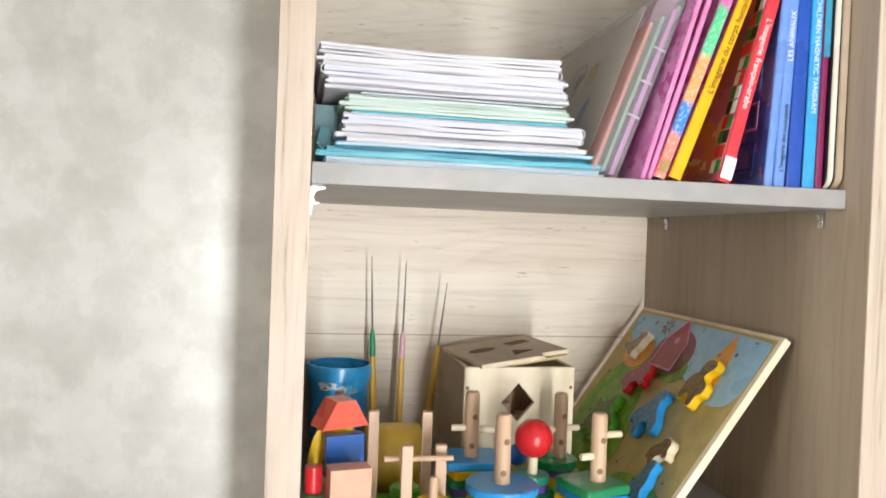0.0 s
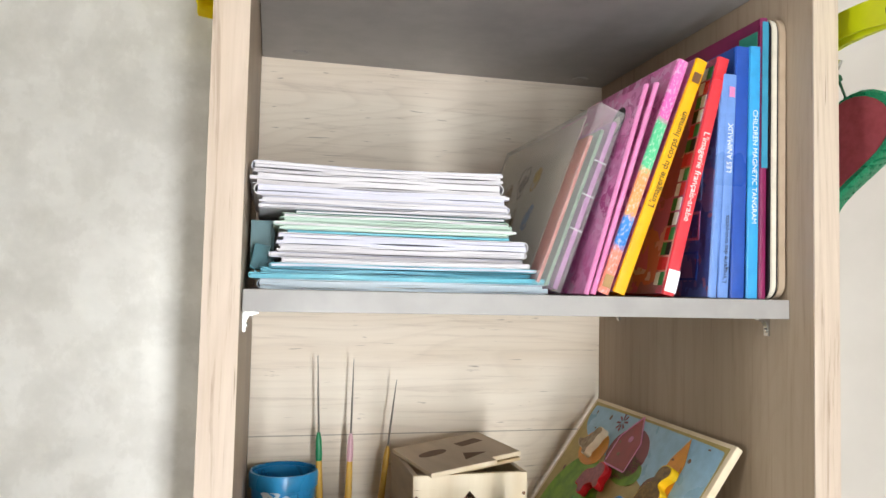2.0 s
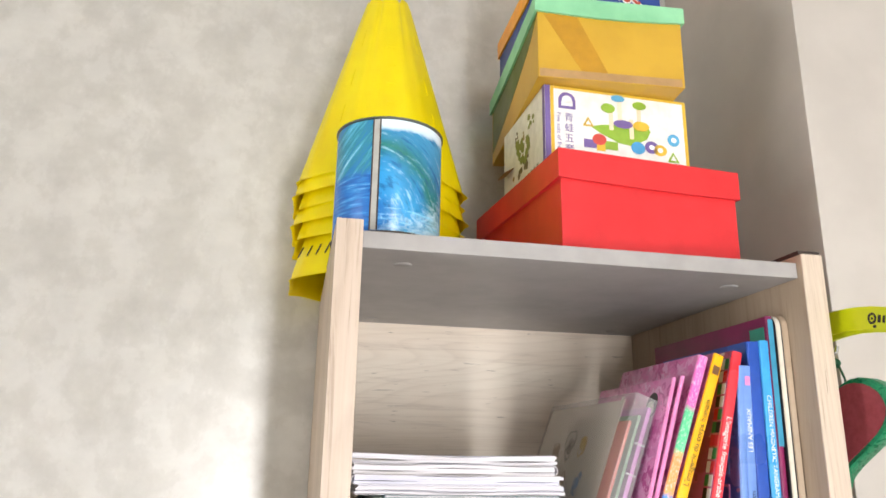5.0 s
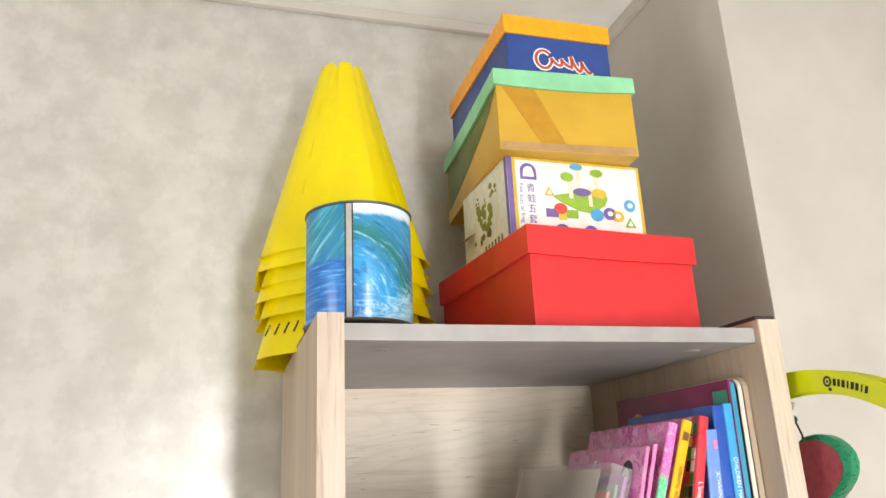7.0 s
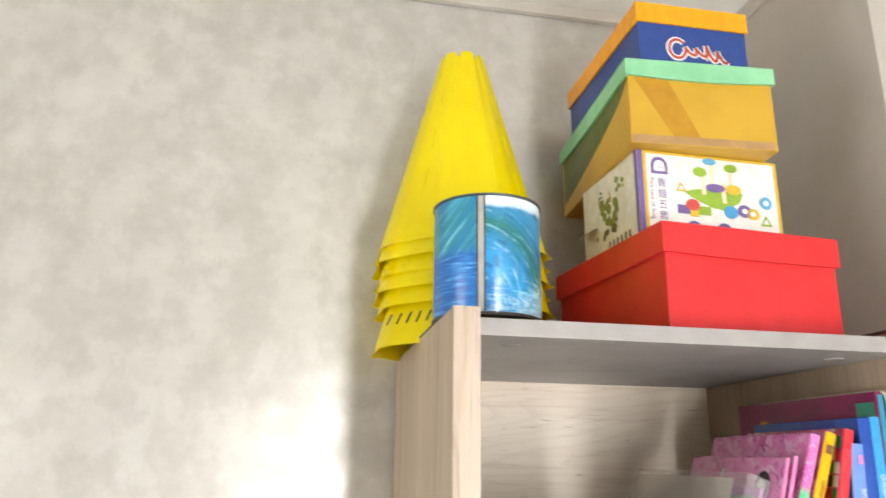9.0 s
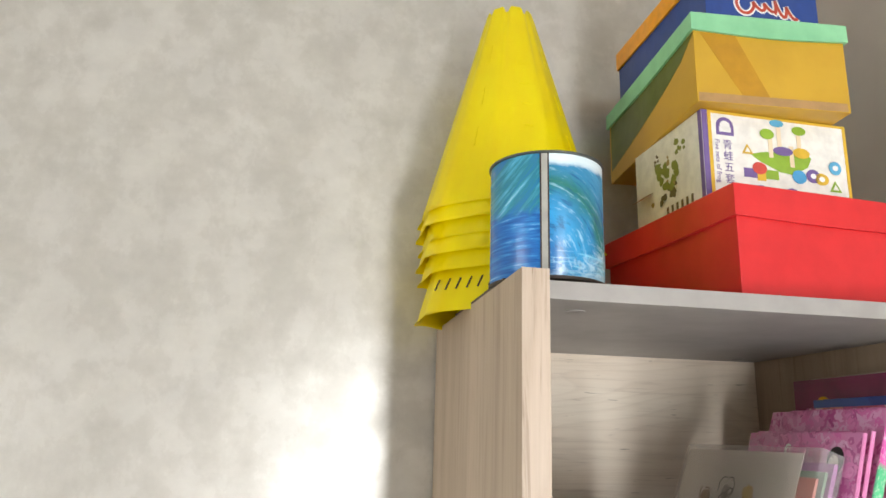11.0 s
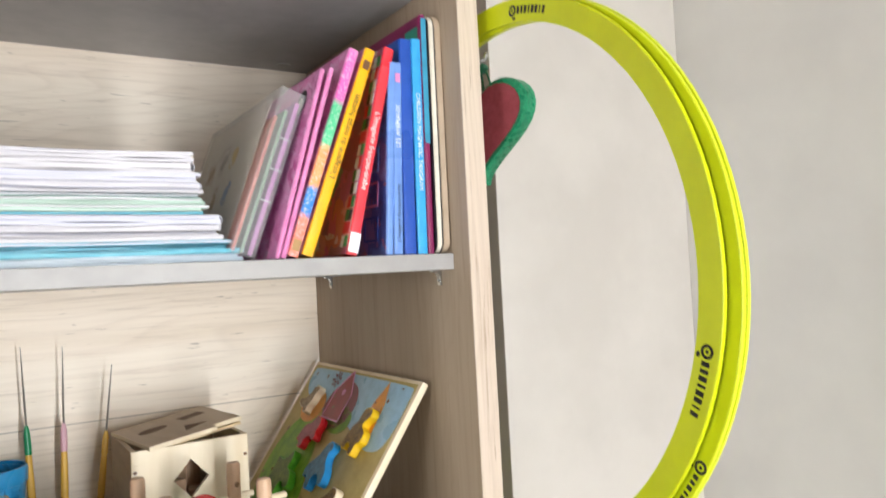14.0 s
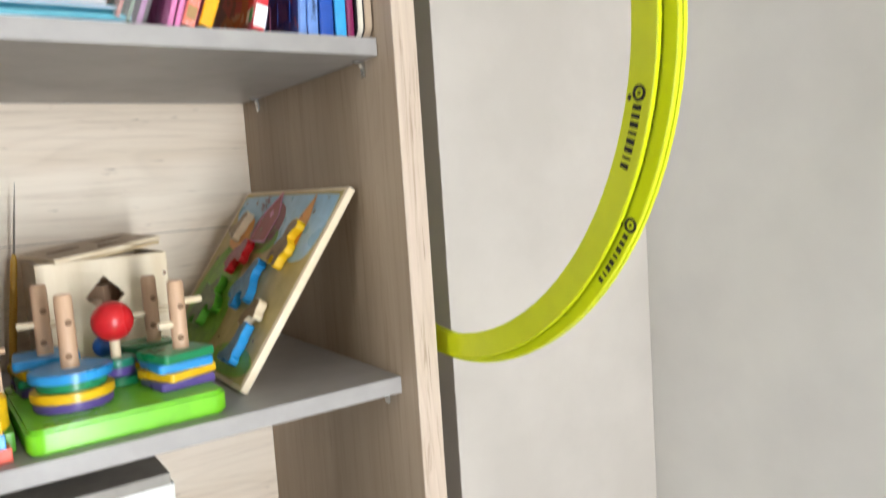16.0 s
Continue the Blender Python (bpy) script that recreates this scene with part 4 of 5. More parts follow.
# ---- tin ----
can = thing("tin_can", pose(0.0360, 0.108, 1.7122), "blue tin printed with a sea wave, standing on the bookcase", "tin")
CR, CH = 0.0635, 0.140
part("body", turned([(CR - 0.001, 0.001), (CR, 0.003), (CR, CH - 0.003), (CR - 0.001, CH - 0.002)], 64), WAVE, can, smooth=True)
part("rim", loft([circ(CR - 0.002, CH - 0.003, 64), circ(CR + 0.0016, CH - 0.002, 64), circ(CR + 0.0018, CH, 64), circ(CR - 0.001, CH + 0.001, 64), circ(CR - 0.003, CH - 0.004, 64)], caps=False), plain("dull_tin_rim", "6c706c", 0.35, metal=0.8), can, "dark metal rim", smooth=True)
part("rim", loft([circ(CR - 0.002, 0.0, 64), circ(CR + 0.0015, 0.0, 64), circ(CR + 0.0015, 0.003, 64), circ(CR - 0.001, 0.004, 64)]), DARKCAP, can, smooth=True)
sa = math.atan2(-0.060, -0.022)
for k, (da, mt, nm) in enumerate(((-0.064, DARKCAP, "seam_edge"), (0.0, plain("grey_seam", "aaa9a2", 0.35), "seam"), (0.064, DARKCAP, "seam_edge"))):
    wv = 0.10 if nm == "seam" else 0.026
    arc = [sa + da + wv * (i / 4 - 0.5) for i in range(5)]
    ring = [((CR + 0.0006) * math.cos(a), (CR + 0.0006) * math.sin(a)) for a in arc] + [((CR - 0.0005) * math.cos(a), (CR - 0.0005) * math.sin(a)) for a in arc[::-1]]
    part(nm, slab(ring, 0.004, CH - 0.003), mt, can)

# ---- stack of sports cones ----
CONE_H = 0.327
CONE_SLOPE = (0.128 - 0.036) / (CONE_H - 0.012)


def sports_cone(x, y, z, turn):
    """An eight-sided cone: grooved corners, a notched crown, slots down the sides and a thin flared brim."""
    ob = thing("sports_cone", pose(x, y, z, 0, 0, turn), "bright yellow plastic sports cone nested in a stack", "cone", "stack of cones")
    n = 96

    def ring(r, zz, lip, top):
        out = []
        for i in range(n):
            a = 2 * math.pi * i / n
            off = (a + math.pi / 8) % (math.pi / 4) - math.pi / 8
            oc = math.cos(math.pi / 8) / math.cos(off)
            corner = max(0.0, 1 - (math.pi / 8 - abs(off)) / 0.16)
            rr = r * (oc - 0.055 * corner ** 1.5) * (1 + lip * (0.1 + 0.9 * corner) * 0.075)
            out.append((rr * math.cos(a), rr * math.sin(a), zz - (0.013 * corner if top else 0.0) - 0.003 * lip * corner))
        return out
    prof = [(0.1300, 0.000, 1.0, 0), (0.1295, 0.0015, 0.6, 0), (0.1288, 0.005, 0.15, 0), (0.1280, 0.012, 0.0, 0), (0.082, 0.012 + 0.046 / CONE_SLOPE, 0.0, 0), (0.0395, CONE_H - 0.012, 0.0, 0), (0.036, CONE_H, 0.0, 1)]
    outer = [ring(*q) for q in prof]
    inner = [ring(r - 0.0018, zz, lip, top) for r, zz, lip, top in prof]
    part("shell", loft(outer + inner[::-1], caps=False), CONE, ob, smooth=True)
    for k in range(8):
        a = k * math.pi / 4
        for hz in ((0.115, 0.150, 0.185, 0.220) if k % 2 == 0 else (0.10, 0.165, 0.24)):
            r = (0.128 - (hz - 0.012) * CONE_SLOPE) * math.cos(math.pi / 8)
            w, h = (0.007, 0.0016) if k % 2 == 0 else (0.0016, 0.016)
            b = box(-w, -0.0009, -h, w, 0.0005, h, bev=0.0004)
            part("slot_rib", moved(b, pose(0, 0, hz, 0, 0, math.degrees(a)) @ pose(r, 0, 0, 0, -15.5, 0) @ pose(0, 0, 0, 0, 0, 90)), CONE, ob)
    return ob


CXC, CYC = 0.0465, 0.301
for i, zz in enumerate((1.7035, 1.757, 1.779, 1.800, 1.821, 1.842)):
    kk = sports_cone(CXC + (0.0, 0.003, -0.002, 0.002, -0.003, 0.0)[i], CYC, zz, (0, 2, -2, 1.5, -1, 1)[i])
    if i == 0:
        for j in range(6):
            d = -0.041 + j * 0.0160
            b = slab([(-0.0036, -0.0075), (-0.0012, -0.0075), (0.0036, 0.0075), (0.0012, 0.0075)], 0.0, 0.0006)
            face = Matrix(((0.707, 0.190, -0.681, -0.707 * 0.1122 + 0.707 * d), (-0.707, 0.190, -0.681, -0.707 * 0.1122 - 0.707 * d), (0, 0.963, 0.269, 0.036), (0, 0, 0, 1)))
            part("marking", moved(b, face), BLACK, kk, "black mark")

# ---- hoops on the panel's outer side, with the heart ----
def hoop(x, y, z, ri, ro, turn, n=96):
    ob = thing("flat_hoop", pose(x, y, z, 0, 0, turn), "flat lime-yellow plastic hoop hanging beside the bookcase", "hoop", "hanging hoops")
    t = 0.0032
    prof = [(ri, -t * 0.3), (ri + 0.001, -t * 0.5), (ro - 0.0018, -t * 0.5), (ro - 0.0012, -t * 0.62), (ro, -t * 0.5), (ro, t * 0.5), (ro - 0.0012, t * 0.62), (ro - 0.0018, t * 0.5), (ri + 0.001, t * 0.5), (ri, t * 0.3)]
    rings = [[(u, r * math.cos(a), r * math.sin(a)) for r, u in prof] for a in [2 * math.pi * i / n for i in range(n)]]
    bm = loft(rings + [rings[0]], caps=False)
    bmesh.ops.remove_doubles(bm, verts=bm.verts, dist=1e-6)
    part("band", bm, HOOP, ob, smooth=True)
    return ob


def hoop_mark(ob, rm, a0, t=0.0032, tall=0.0040):
    """A dark emblem and a row of bars along the band."""
    flat = Matrix(((0, 0, -1, -t * 0.5 - 0.0001), (1, 0, 0, 0), (0, 1, 0, 0), (0, 0, 0, 1)))

    def loop(ro, ri, n=18):
        bm = loft([[(x, y, 0) for x, y in ell(ro, ro, n)], [(x, y, 0.0003) for x, y in ell(ro, ro, n)], [(x, y, 0.0003) for x, y in ell(ri, ri, n)], [(x, y, 0) for x, y in ell(ri, ri, n)], [(x, y, 0) for x, y in ell(ro, ro, n)]], caps=False)
        bmesh.ops.remove_doubles(bm, verts=bm.verts, dist=1e-6)
        return bm
    for k in range(9):
        a = a0 + (0 if k == 0 else 0.014 + k * 0.0215)
        if k == 0:
            bm = merged(loop(0.0062, 0.0036), slab(ell(0.0016, 0.0016, 10), 0, 0.0003), moved(slab(ell(0.0026, 0.0018, 10), 0, 0.0003), pose(0.004, 0.0085, 0)))
        else:
            w = (0.0021, 0.0017, 0.0022, 0.0012, 0.0022, 0.0021, 0.0009, 0.0019)[k - 1]
            bm = slab([(-w, -tall), (w, -tall), (w, tall), (-w, tall)], 0, 0.0003)
        m = Matrix.Translation((0, rm * math.cos(a), rm * math.sin(a))) @ pose(0, 0, 0, math.degrees(a) + 90)
        part("marking", moved(moved(bm, flat), m), BLACK, ob, "black mark")


HY, HZ = 0.003, 1.3400
h1 = hoop(0.545, HY, HZ, 0.2810, 0.3065, -1.3)
hoop_mark(h1, 0.2935, math.radians(193))
hoop_mark(h1, 0.2935, math.radians(101))
h2 = hoop(0.5510, HY - 0.0125, HZ - 0.004, 0.2810, 0.3065, -1.3)
hoop_mark(h2, 0.3000, math.radians(212), tall=0.0026)
hoop(0.5560, HY - 0.0130, HZ - 0.003, 0.2810, 0.3065, -1.3)

hk = thing("wall_hook", pose(RX1, 0.045, 1.6085), "small metal hook screwed to the panel's outer side", "hook")
part("plate", moved(turned([(0.007, 0), (0.007, 0.002)], 16), pose(0, 0, -0.004, 0, 90, 0)), METAL, hk)
part("arm", tube([(0.001, 0, -0.004), (0.02, 0, -0.006), (0.038, 0, -0.006), (0.046, 0, -0.003), (0.049, 0, 0.005)], 0.0024), METAL, hk, smooth=True)

hp = []
for i in range(48):
    a = 2 * math.pi * i / 48
    hp.append((16 * math.sin(a) ** 3 / 16.0, (13 * math.cos(a) - 5 * math.cos(2 * a) - 2 * math.cos(3 * a) - math.cos(4 * a)) / 14.5))


def heart_ring(s, z):
    return [(0.078 * x * s, 0.061 * y * s, z) for x, y in hp]


hm = Matrix.Translation((0.566, 0.046, 1.5225)) @ Matrix(((0.2, 0, 0.98, 0), (-0.98, 0, 0.2, 0), (0, 1, 0, 0), (0, 0, 0, 1)))
heart = thing("heart_ornament", hm, "dark red felt heart with green glitter rim on a cord", "ornament")
part("rim", loft([heart_ring(0.96, -0.0100), heart_ring(1.0, -0.0075), heart_ring(1.0, 0.0075), heart_ring(0.96, 0.0100)]), GLITTER, heart, "green glitter rim", smooth=True)
part("face", loft([heart_ring(0.88, -0.0112), heart_ring(0.88, -0.0101)]), FELT, heart, "dark red felt face")
part("face", loft([heart_ring(0.88, 0.0101), heart_ring(0.88, 0.0112)]), FELT, heart, "dark red felt face")
for i in range(2):
    part("cord", tube([(0.003 + 0.010 * i, 0.030, 0), (0.004 + 0.012 * i, 0.05, 0), (0.002 + 0.008 * i, 0.066, 0), (0.004, 0.076, 0)], 0.0014, 6), CORD, heart, smooth=True)
part("knot", moved(turned([(0.002, -0.006), (0.006, -0.003), (0.007, 0.001), (0.003, 0.006)], 10), pose(0.005, 0.070, 0, 90)), CORD, heart, smooth=True)


# ---- toys on the middle shelf ----
SZ = 1.0142
cup = thing("plastic_cup", pose(0.0465, 0.390, SZ) @ Matrix.Diagonal((1.03, 1.03, 1.075, 1)), "blue plastic cup printed with a small aeroplane and clouds", "cup")
part("body", loft([circ(0.033, 0.0, 40), circ(0.034, 0.003, 40), circ(0.0395, 0.112, 40), circ(0.0382, 0.112, 40), circ(0.032, 0.004, 40)]), PIC_CUP, cup, smooth=True)
part("rim", loft([circ(0.0385, 0.098, 40), circ(0.0415, 0.099, 40), circ(0.0420, 0.114, 40), circ(0.0412, 0.1165, 40), circ(0.0385, 0.1165, 40)], caps=False), SKY, cup, "bright blue rim", smooth=True)


def cup_print(a0, z0, w, h, seed, mt, label):
    """A printed patch with a wavy outline that follows the wall of the cup."""
    rc = random.Random(seed)
    ring = []
    for i in range(16):
        a, k = 2 * math.pi * i / 16, rc.uniform(0.75, 1.15)
        ring.append((radians(a0) + k * w * math.cos(a) / 0.038, z0 + k * h * math.sin(a)))
    rad = [0.034 + 0.0055 * (zz - 0.003) / 0.109 for _, zz in ring]
    part("print", loft([[((r + d) * math.cos(a), (r + d) * math.sin(a), zz) for (a, zz), r in zip(ring, rad)] for d in (-0.0006, 0.0004)]), mt, cup, label)


cup_print(-115, 0.094, 0.013, 0.0055, 1, WHITE, "white cloud")
cup_print(-124, 0.062, 0.009, 0.006, 2, WHITE, "white cloud")
cup_print(-88, 0.090, 0.008, 0.005, 3, ICE, "pale cloud")
cup_print(-72, 0.088, 0.011, 0.0040, 4, PAINTS["sand"], "small yellow aeroplane")

OCHRE = plain("ochre_lacquer", "dcae4a", 0.4, "cf9c38", 40)


def craft_stick(x, y, lean, top, grip, label):
    """A thin metal needle on a two-coloured handle, standing on its foot."""
    h = top - SZ
    ob = thing("craft_tool", pose(x - math.tan(radians(lean)) * h, y, SZ, -1.5, lean, 0), label, "craft tool", "craft tools")
    part("handle", turned([(0.0030, 0.0), (0.0045, 0.02), (0.0046, h * 0.36), (0.0038, h * 0.50)], 12), OCHRE, ob, "yellow lacquered wooden handle", smooth=True)
    part("grip", turned([(0.0038, h * 0.501), (0.0043, h * 0.53), (0.0038, h * 0.60), (0.0020, h * 0.635)], 12), grip, ob, smooth=True)
    part("needle", turned([(0.0013, h * 0.63), (0.0012, h * 0.8), (0.0004, h)], 8), plain("steel_needle", "8b857c", 0.4, metal=0.7), ob, "long thin metal needle", smooth=True)


craft_stick(0.085, 0.386, -2.2, 1.283, PAINTS["green"], "thin craft tool with a green and yellow handle")
craft_stick(0.132, 0.386, 1.0, 1.279, plain("pale_pink_lacquer", "d9a9b2", 0.4), "thin craft tool with a pink and yellow handle")
craft_stick(0.190, 0.388, 6.6, 1.252, OCHRE, "thin craft tool with an ochre handle, leaning")

jar = thing("yellow_roll", pose(0.070, 0.2425, SZ + 0.0415), "round yellow tin lying on its side behind the toys", "tin")
part("body", moved(turned([(0.0395, 0), (0.040, 0.001), (0.040, 0.062), (0.0395, 0.063)], 40), pose(0, 0, 0, 0, 90, 0)), plain("dull_yellow_tin", "d8b24a", 0.4, "caa33c", 30), jar, smooth=True)
part("rim", moved(turned([(0.0400, 0.0632), (0.0413, 0.0640), (0.0413, 0.0670), (0.0395, 0.0680), (0.034, 0.0665)], 40), pose(0, 0, 0, 0, 90, 0)), plain("dull_brown_rim", "7d6a48", 0.45), jar, "brownish rim", smooth=True)

# shape sorter: birch box with a diamond hole and its lid lying askew
def panel_with_hole(w, h, t, cx, cz, hole):
    """A board in x and z with a thickness along y, cut through by an outline."""
    n = len(hole)
    outer = []
    for (hx, hz) in hole:
        dx, dz = hx - cx, hz - cz
        s = min((w - cx) / dx if dx > 1e-9 else 1e9, -cx / dx if dx < -1e-9 else 1e9, (h - cz) / dz if dz > 1e-9 else 1e9, -cz / dz if dz < -1e-9 else 1e9)
        outer.append((cx + dx * s, cz + dz * s))
    rings = [[(x, y, z_) for x, z_ in o] for o, y in ((outer, 0), (hole, 0), (hole, t), (outer, t), (outer, 0))]
    bm = loft(rings, caps=False)
    bmesh.ops.remove_doubles(bm, verts=bm.verts, dist=1e-6)
    return bm


def outline(pts, per):
    out = []
    for a, b_ in zip(pts, pts[1:] + pts[:1]):
        for i in range(per):
            out.append((a[0] + (b_[0] - a[0]) * i / per, a[1] + (b_[1] - a[1]) * i / per))
    return out


QW, QH, QD, QT = 0.139, 0.143, 0.140, 0.006
sorter = thing("shape_sorter", pose(0.189, 0.262, SZ, 0, 0, 1.0), "birch plywood shape-sorting box with a diamond hole and loose lid", "wooden toy")
cxh, czh = 0.068, 0.100
dia = outline([(cxh, czh - 0.0235), (cxh + 0.021, czh), (cxh, czh + 0.0235), (cxh - 0.021, czh)], 4)
full = panel_with_hole(QW, QH - 0.009, QT, cxh, czh, dia)
# corners of the rectangle are kept square
part("front_panel", merged(full, box(0, -0.0004, QH - 0.016, QW, QT - 0.0004, QH, bev=0.0006), box(0, -0.0003, 0, 0.028, QT - 0.0003, QH - 0.0162), box(QW - 0.028, -0.0003, 0, QW, QT - 0.0003, QH - 0.0162)), BIRCH, sorter)
part("side_panel", box(0, QT + 0.0002, 0, QT, QD, QH, bev=0.0006), SHADEDPLY, sorter, "plywood side with its shade in the colour")
part("side_panel", box(QW - QT, QT + 0.0002, 0, QW, QD, QH, bev=0.0006), BIRCH, sorter)
part("back_panel", box(QT + 0.0002, QD - QT, 0, QW - QT - 0.0002, QD, QH), BIRCH, sorter)
part("bottom", box(QT + 0.0002, QT + 0.0002, 0, QW - QT - 0.0002, QD - QT - 0.0002, QT), BIRCH, sorter)
for x, z_ in ((0.004, 0.118), (QW - 0.004, 0.118), (0.004, 0.03), (QW - 0.004, 0.03)):
    part("dowel_end", moved(turned([(0.0022, 0), (0.0022, 0.0006)], 10), pose(x, -0.0001, z_, 90)), PAINTS["brown"], sorter)
lid = part("lid", slab([(-0.066, -0.064), (0.020, -0.064), (0.020, -0.051), (0.060, -0.051), (0.060, 0.064), (-0.066, 0.064)], 0, 0.0055, 0.0006), [SHADEDPLY, BIRCH], sorter, "plywood lid with shape slots, top shaded in the colour, pale edges")
# level faces take the shaded tone, upright edges the lit birch
for face in lid.data.polygons:
    face.material_index = 1 if abs(face.normal.z) < 0.5 else 0
lid.matrix_basis = pose(0.073, 0.066, QH + 0.0072, 1.0, -6.5, 10)
part("lid_rim", box(-0.052, -0.056, -0.0040, 0.056, 0.056, -0.0002, bev=0.0005), PLY, lid)
# slots are not cut: brown plates on the lid paint the shade inside
SLOT_SHADE = plain("slot_shade", "6b4e38", 0.7)
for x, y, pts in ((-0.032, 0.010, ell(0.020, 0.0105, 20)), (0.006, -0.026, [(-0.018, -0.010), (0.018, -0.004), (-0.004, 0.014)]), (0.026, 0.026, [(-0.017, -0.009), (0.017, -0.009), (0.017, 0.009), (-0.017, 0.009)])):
    part("slot", moved(slab(pts, 0.0053, 0.0058), pose(x, y, 0, 0, 0, 12)), SLOT_SHADE, lid)
for w, d, h, x, y, r in ((0.030, 0.030, 0.092, 0.050, 0.045, 20), (0.034, 0.022, 0.078, 0.090, 0.040, -15), (0.028, 0.028, 0.105, 0.078, 0.085, 40)):
    block_in = box(-w / 2, -d / 2, 0.0063, w / 2, d / 2, h, bev=0.0015)
    solid("building_block", moved(block_in, pose(0, 0, 0, 0, 0, r)), BEECH, "natural beech block inside the shape-sorting box", "toy block", "blocks in the sorter", m=pose(0.189 + x, 0.262 + y, SZ))

# puzzle board leaning on the panel
PB = Matrix.Translation((0.4885, 0.412, 1.2205)) @ Matrix(((-0.578, 0, -0.816, 0), (0, -1, 0, 0), (-0.816, 0, 0.578, 0), (0, 0, 0, 1)))
PHT, PWD = 0.2485, 0.325
pz = thing("puzzle_board", PB, "wooden peg puzzle of farm animals leaning against the side panel", "puzzle")
part("board", box(0, 0, -0.009, PHT, PWD, 0, bev=0.0025), BIRCH, pz, "birch board with rounded edges")


def onboard(pts, z0, z1, u, v, bev=0.0):
    """An outline (right, up) at the place u, v of the picture on the board."""
    return slab([(v * PHT - b_, u * PWD + a) for a, b_ in pts][::-1], z0, z1, bev)


part("print", onboard([(-0.156, -0.119), (0.156, -0.119), (0.156, 0.119), (-0.156, 0.119)], 0.0001, 0.0004, 0.5, 0.5), plain("straw_print", "bda868", 0.45, "ab9656", 40), pz, "straw-coloured ground")
skyline = [(0.154, 0.050), (0.148, 0.056), (-0.146, 0.056), (-0.152, 0.050), (-0.150, 0.026), (-0.120, 0.006), (-0.070, -0.006), (-0.010, -0.002), (0.040, -0.014), (0.075, -0.026), (0.118, -0.038), (0.154, -0.024)]
for _ in range(2):
    skyline = [p for a, b_ in zip(skyline, skyline[1:] + skyline[:1]) for p in ((0.75 * a[0] + 0.25 * b_[0], 0.75 * a[1] + 0.25 * b_[1]), (0.25 * a[0] + 0.75 * b_[0], 0.25 * a[1] + 0.75 * b_[1]))]
part("print", onboard(skyline, 0.0005, 0.0008, 0.5, 0.26), PAINTS["sky"], pz, "pale blue sky")
OLIVE = plain("olive_green_print", "7fae26", 0.45, "66921c", 60)
part("print", onboard(ell(0.066, 0.082, 28), 0.0009, 0.0012, 0.27, 0.64), OLIVE, pz, "green hill")
part("print", onboard(ell(0.046, 0.050, 24), 0.0013, 0.0016, 0.40, 0.78), OLIVE, pz, "green hill")
part("print", onboard(ell(0.035, 0.02, 24), 0.0009, 0.0012, 0.52, 0.30), OLIVE, pz, "green bush")
BARN = [(-0.026, -0.034), (0.026, -0.034), (0.026, 0.006), (0.0, 0.040), (-0.026, 0.006)]
part("print", onboard(ell(0.044, 0.036, 24), 0.0009, 0.0012, 0.465, 0.225), plain("brick_red_print", "93404a", 0.45, "843842", 60), pz, "dull red bush")
part("print", onboard(BARN, 0.0013, 0.0016, 0.443, 0.178), plain("barn_red_print", "a3343c", 0.45, "963039", 60), pz, "red barn")
for a, b_ in zip(BARN, BARN[1:] + BARN[:1]):
    ab, wd = Vector((b_[0] - a[0], b_[1] - a[1])).normalized(), 0.0011
    part("print", onboard([(a[0] - ab.y * wd, a[1] + ab.x * wd), (a[0] + ab.y * wd, a[1] - ab.x * wd), (b_[0] + ab.y * wd, b_[1] - ab.x * wd), (b_[0] - ab.y * wd, b_[1] + ab.x * wd)][::-1], 0.0017, 0.0019, 0.443, 0.178), PINK, pz, "pale barn outline")
part("print", onboard(ell(0.0045, 0.0045, 14), 0.0017, 0.0019, 0.445, 0.150), PINK, pz, "round barn window")
part("print", onboard([(-0.018, -0.035), (0.018, -0.035), (0.014, 0.01), (0.0, 0.04), (-0.014, 0.01)], 0.0013, 0.0016, 0.78, 0.20), PAINTS["orange"], pz, "orange tower")
part("print", onboard(ell(0.035, 0.026, 20), 0.0013, 0.0016, 0.224, 0.27), PAINTS["orange"], pz, "orange tree")
part("print", onboard(ell(0.024, 0.020, 20), 0.0013, 0.0016, 0.74, 0.34), PAINTS["brown"], pz, "brown shadow print")
rp = random.Random(5)
for i in range(26):
    part("print", onboard(ell(rp.uniform(0.0012, 0.003), rp.uniform(0.001, 0.004), 7), 0.0017, 0.0019, rp.uniform(0.08, 0.92), rp.uniform(0.04, 0.9)), PAINTS["brown"], pz)
for k in range(8):
    a = k * math.pi / 4 + 0.2
    ca, sa_ = math.cos(a), math.sin(a)
    ray = [(r * ca - w * sa_, r * sa_ + w * ca) for r, w in ((0.004, -0.0008), (0.0125, -0.0015), (0.0125, 0.0015), (0.004, 0.0008))]
    part("print", onboard(ray, 0.0017, 0.0019, 0.318, 0.085), plain("wine_red_print", "8a2a38", 0.45) if k == 0 else bpy.data.materials["wine_red_print"], pz)


GIRAFFE = [(-0.35, 1.5), (0.3, 1.65), (0.6, 1.25), (0.25, 0.85), (0.2, 0.5), (0.85, 0.35), (1.0, -0.2), (0.62, -0.45), (0.75, -1.1), (0.3, -1.1), (0.15, -0.6), (-0.3, -0.6), (-0.35, -1.1), (-0.85, -0.95), (-0.75, 0.1), (-0.3, 0.5), (-0.5, 1.0)]
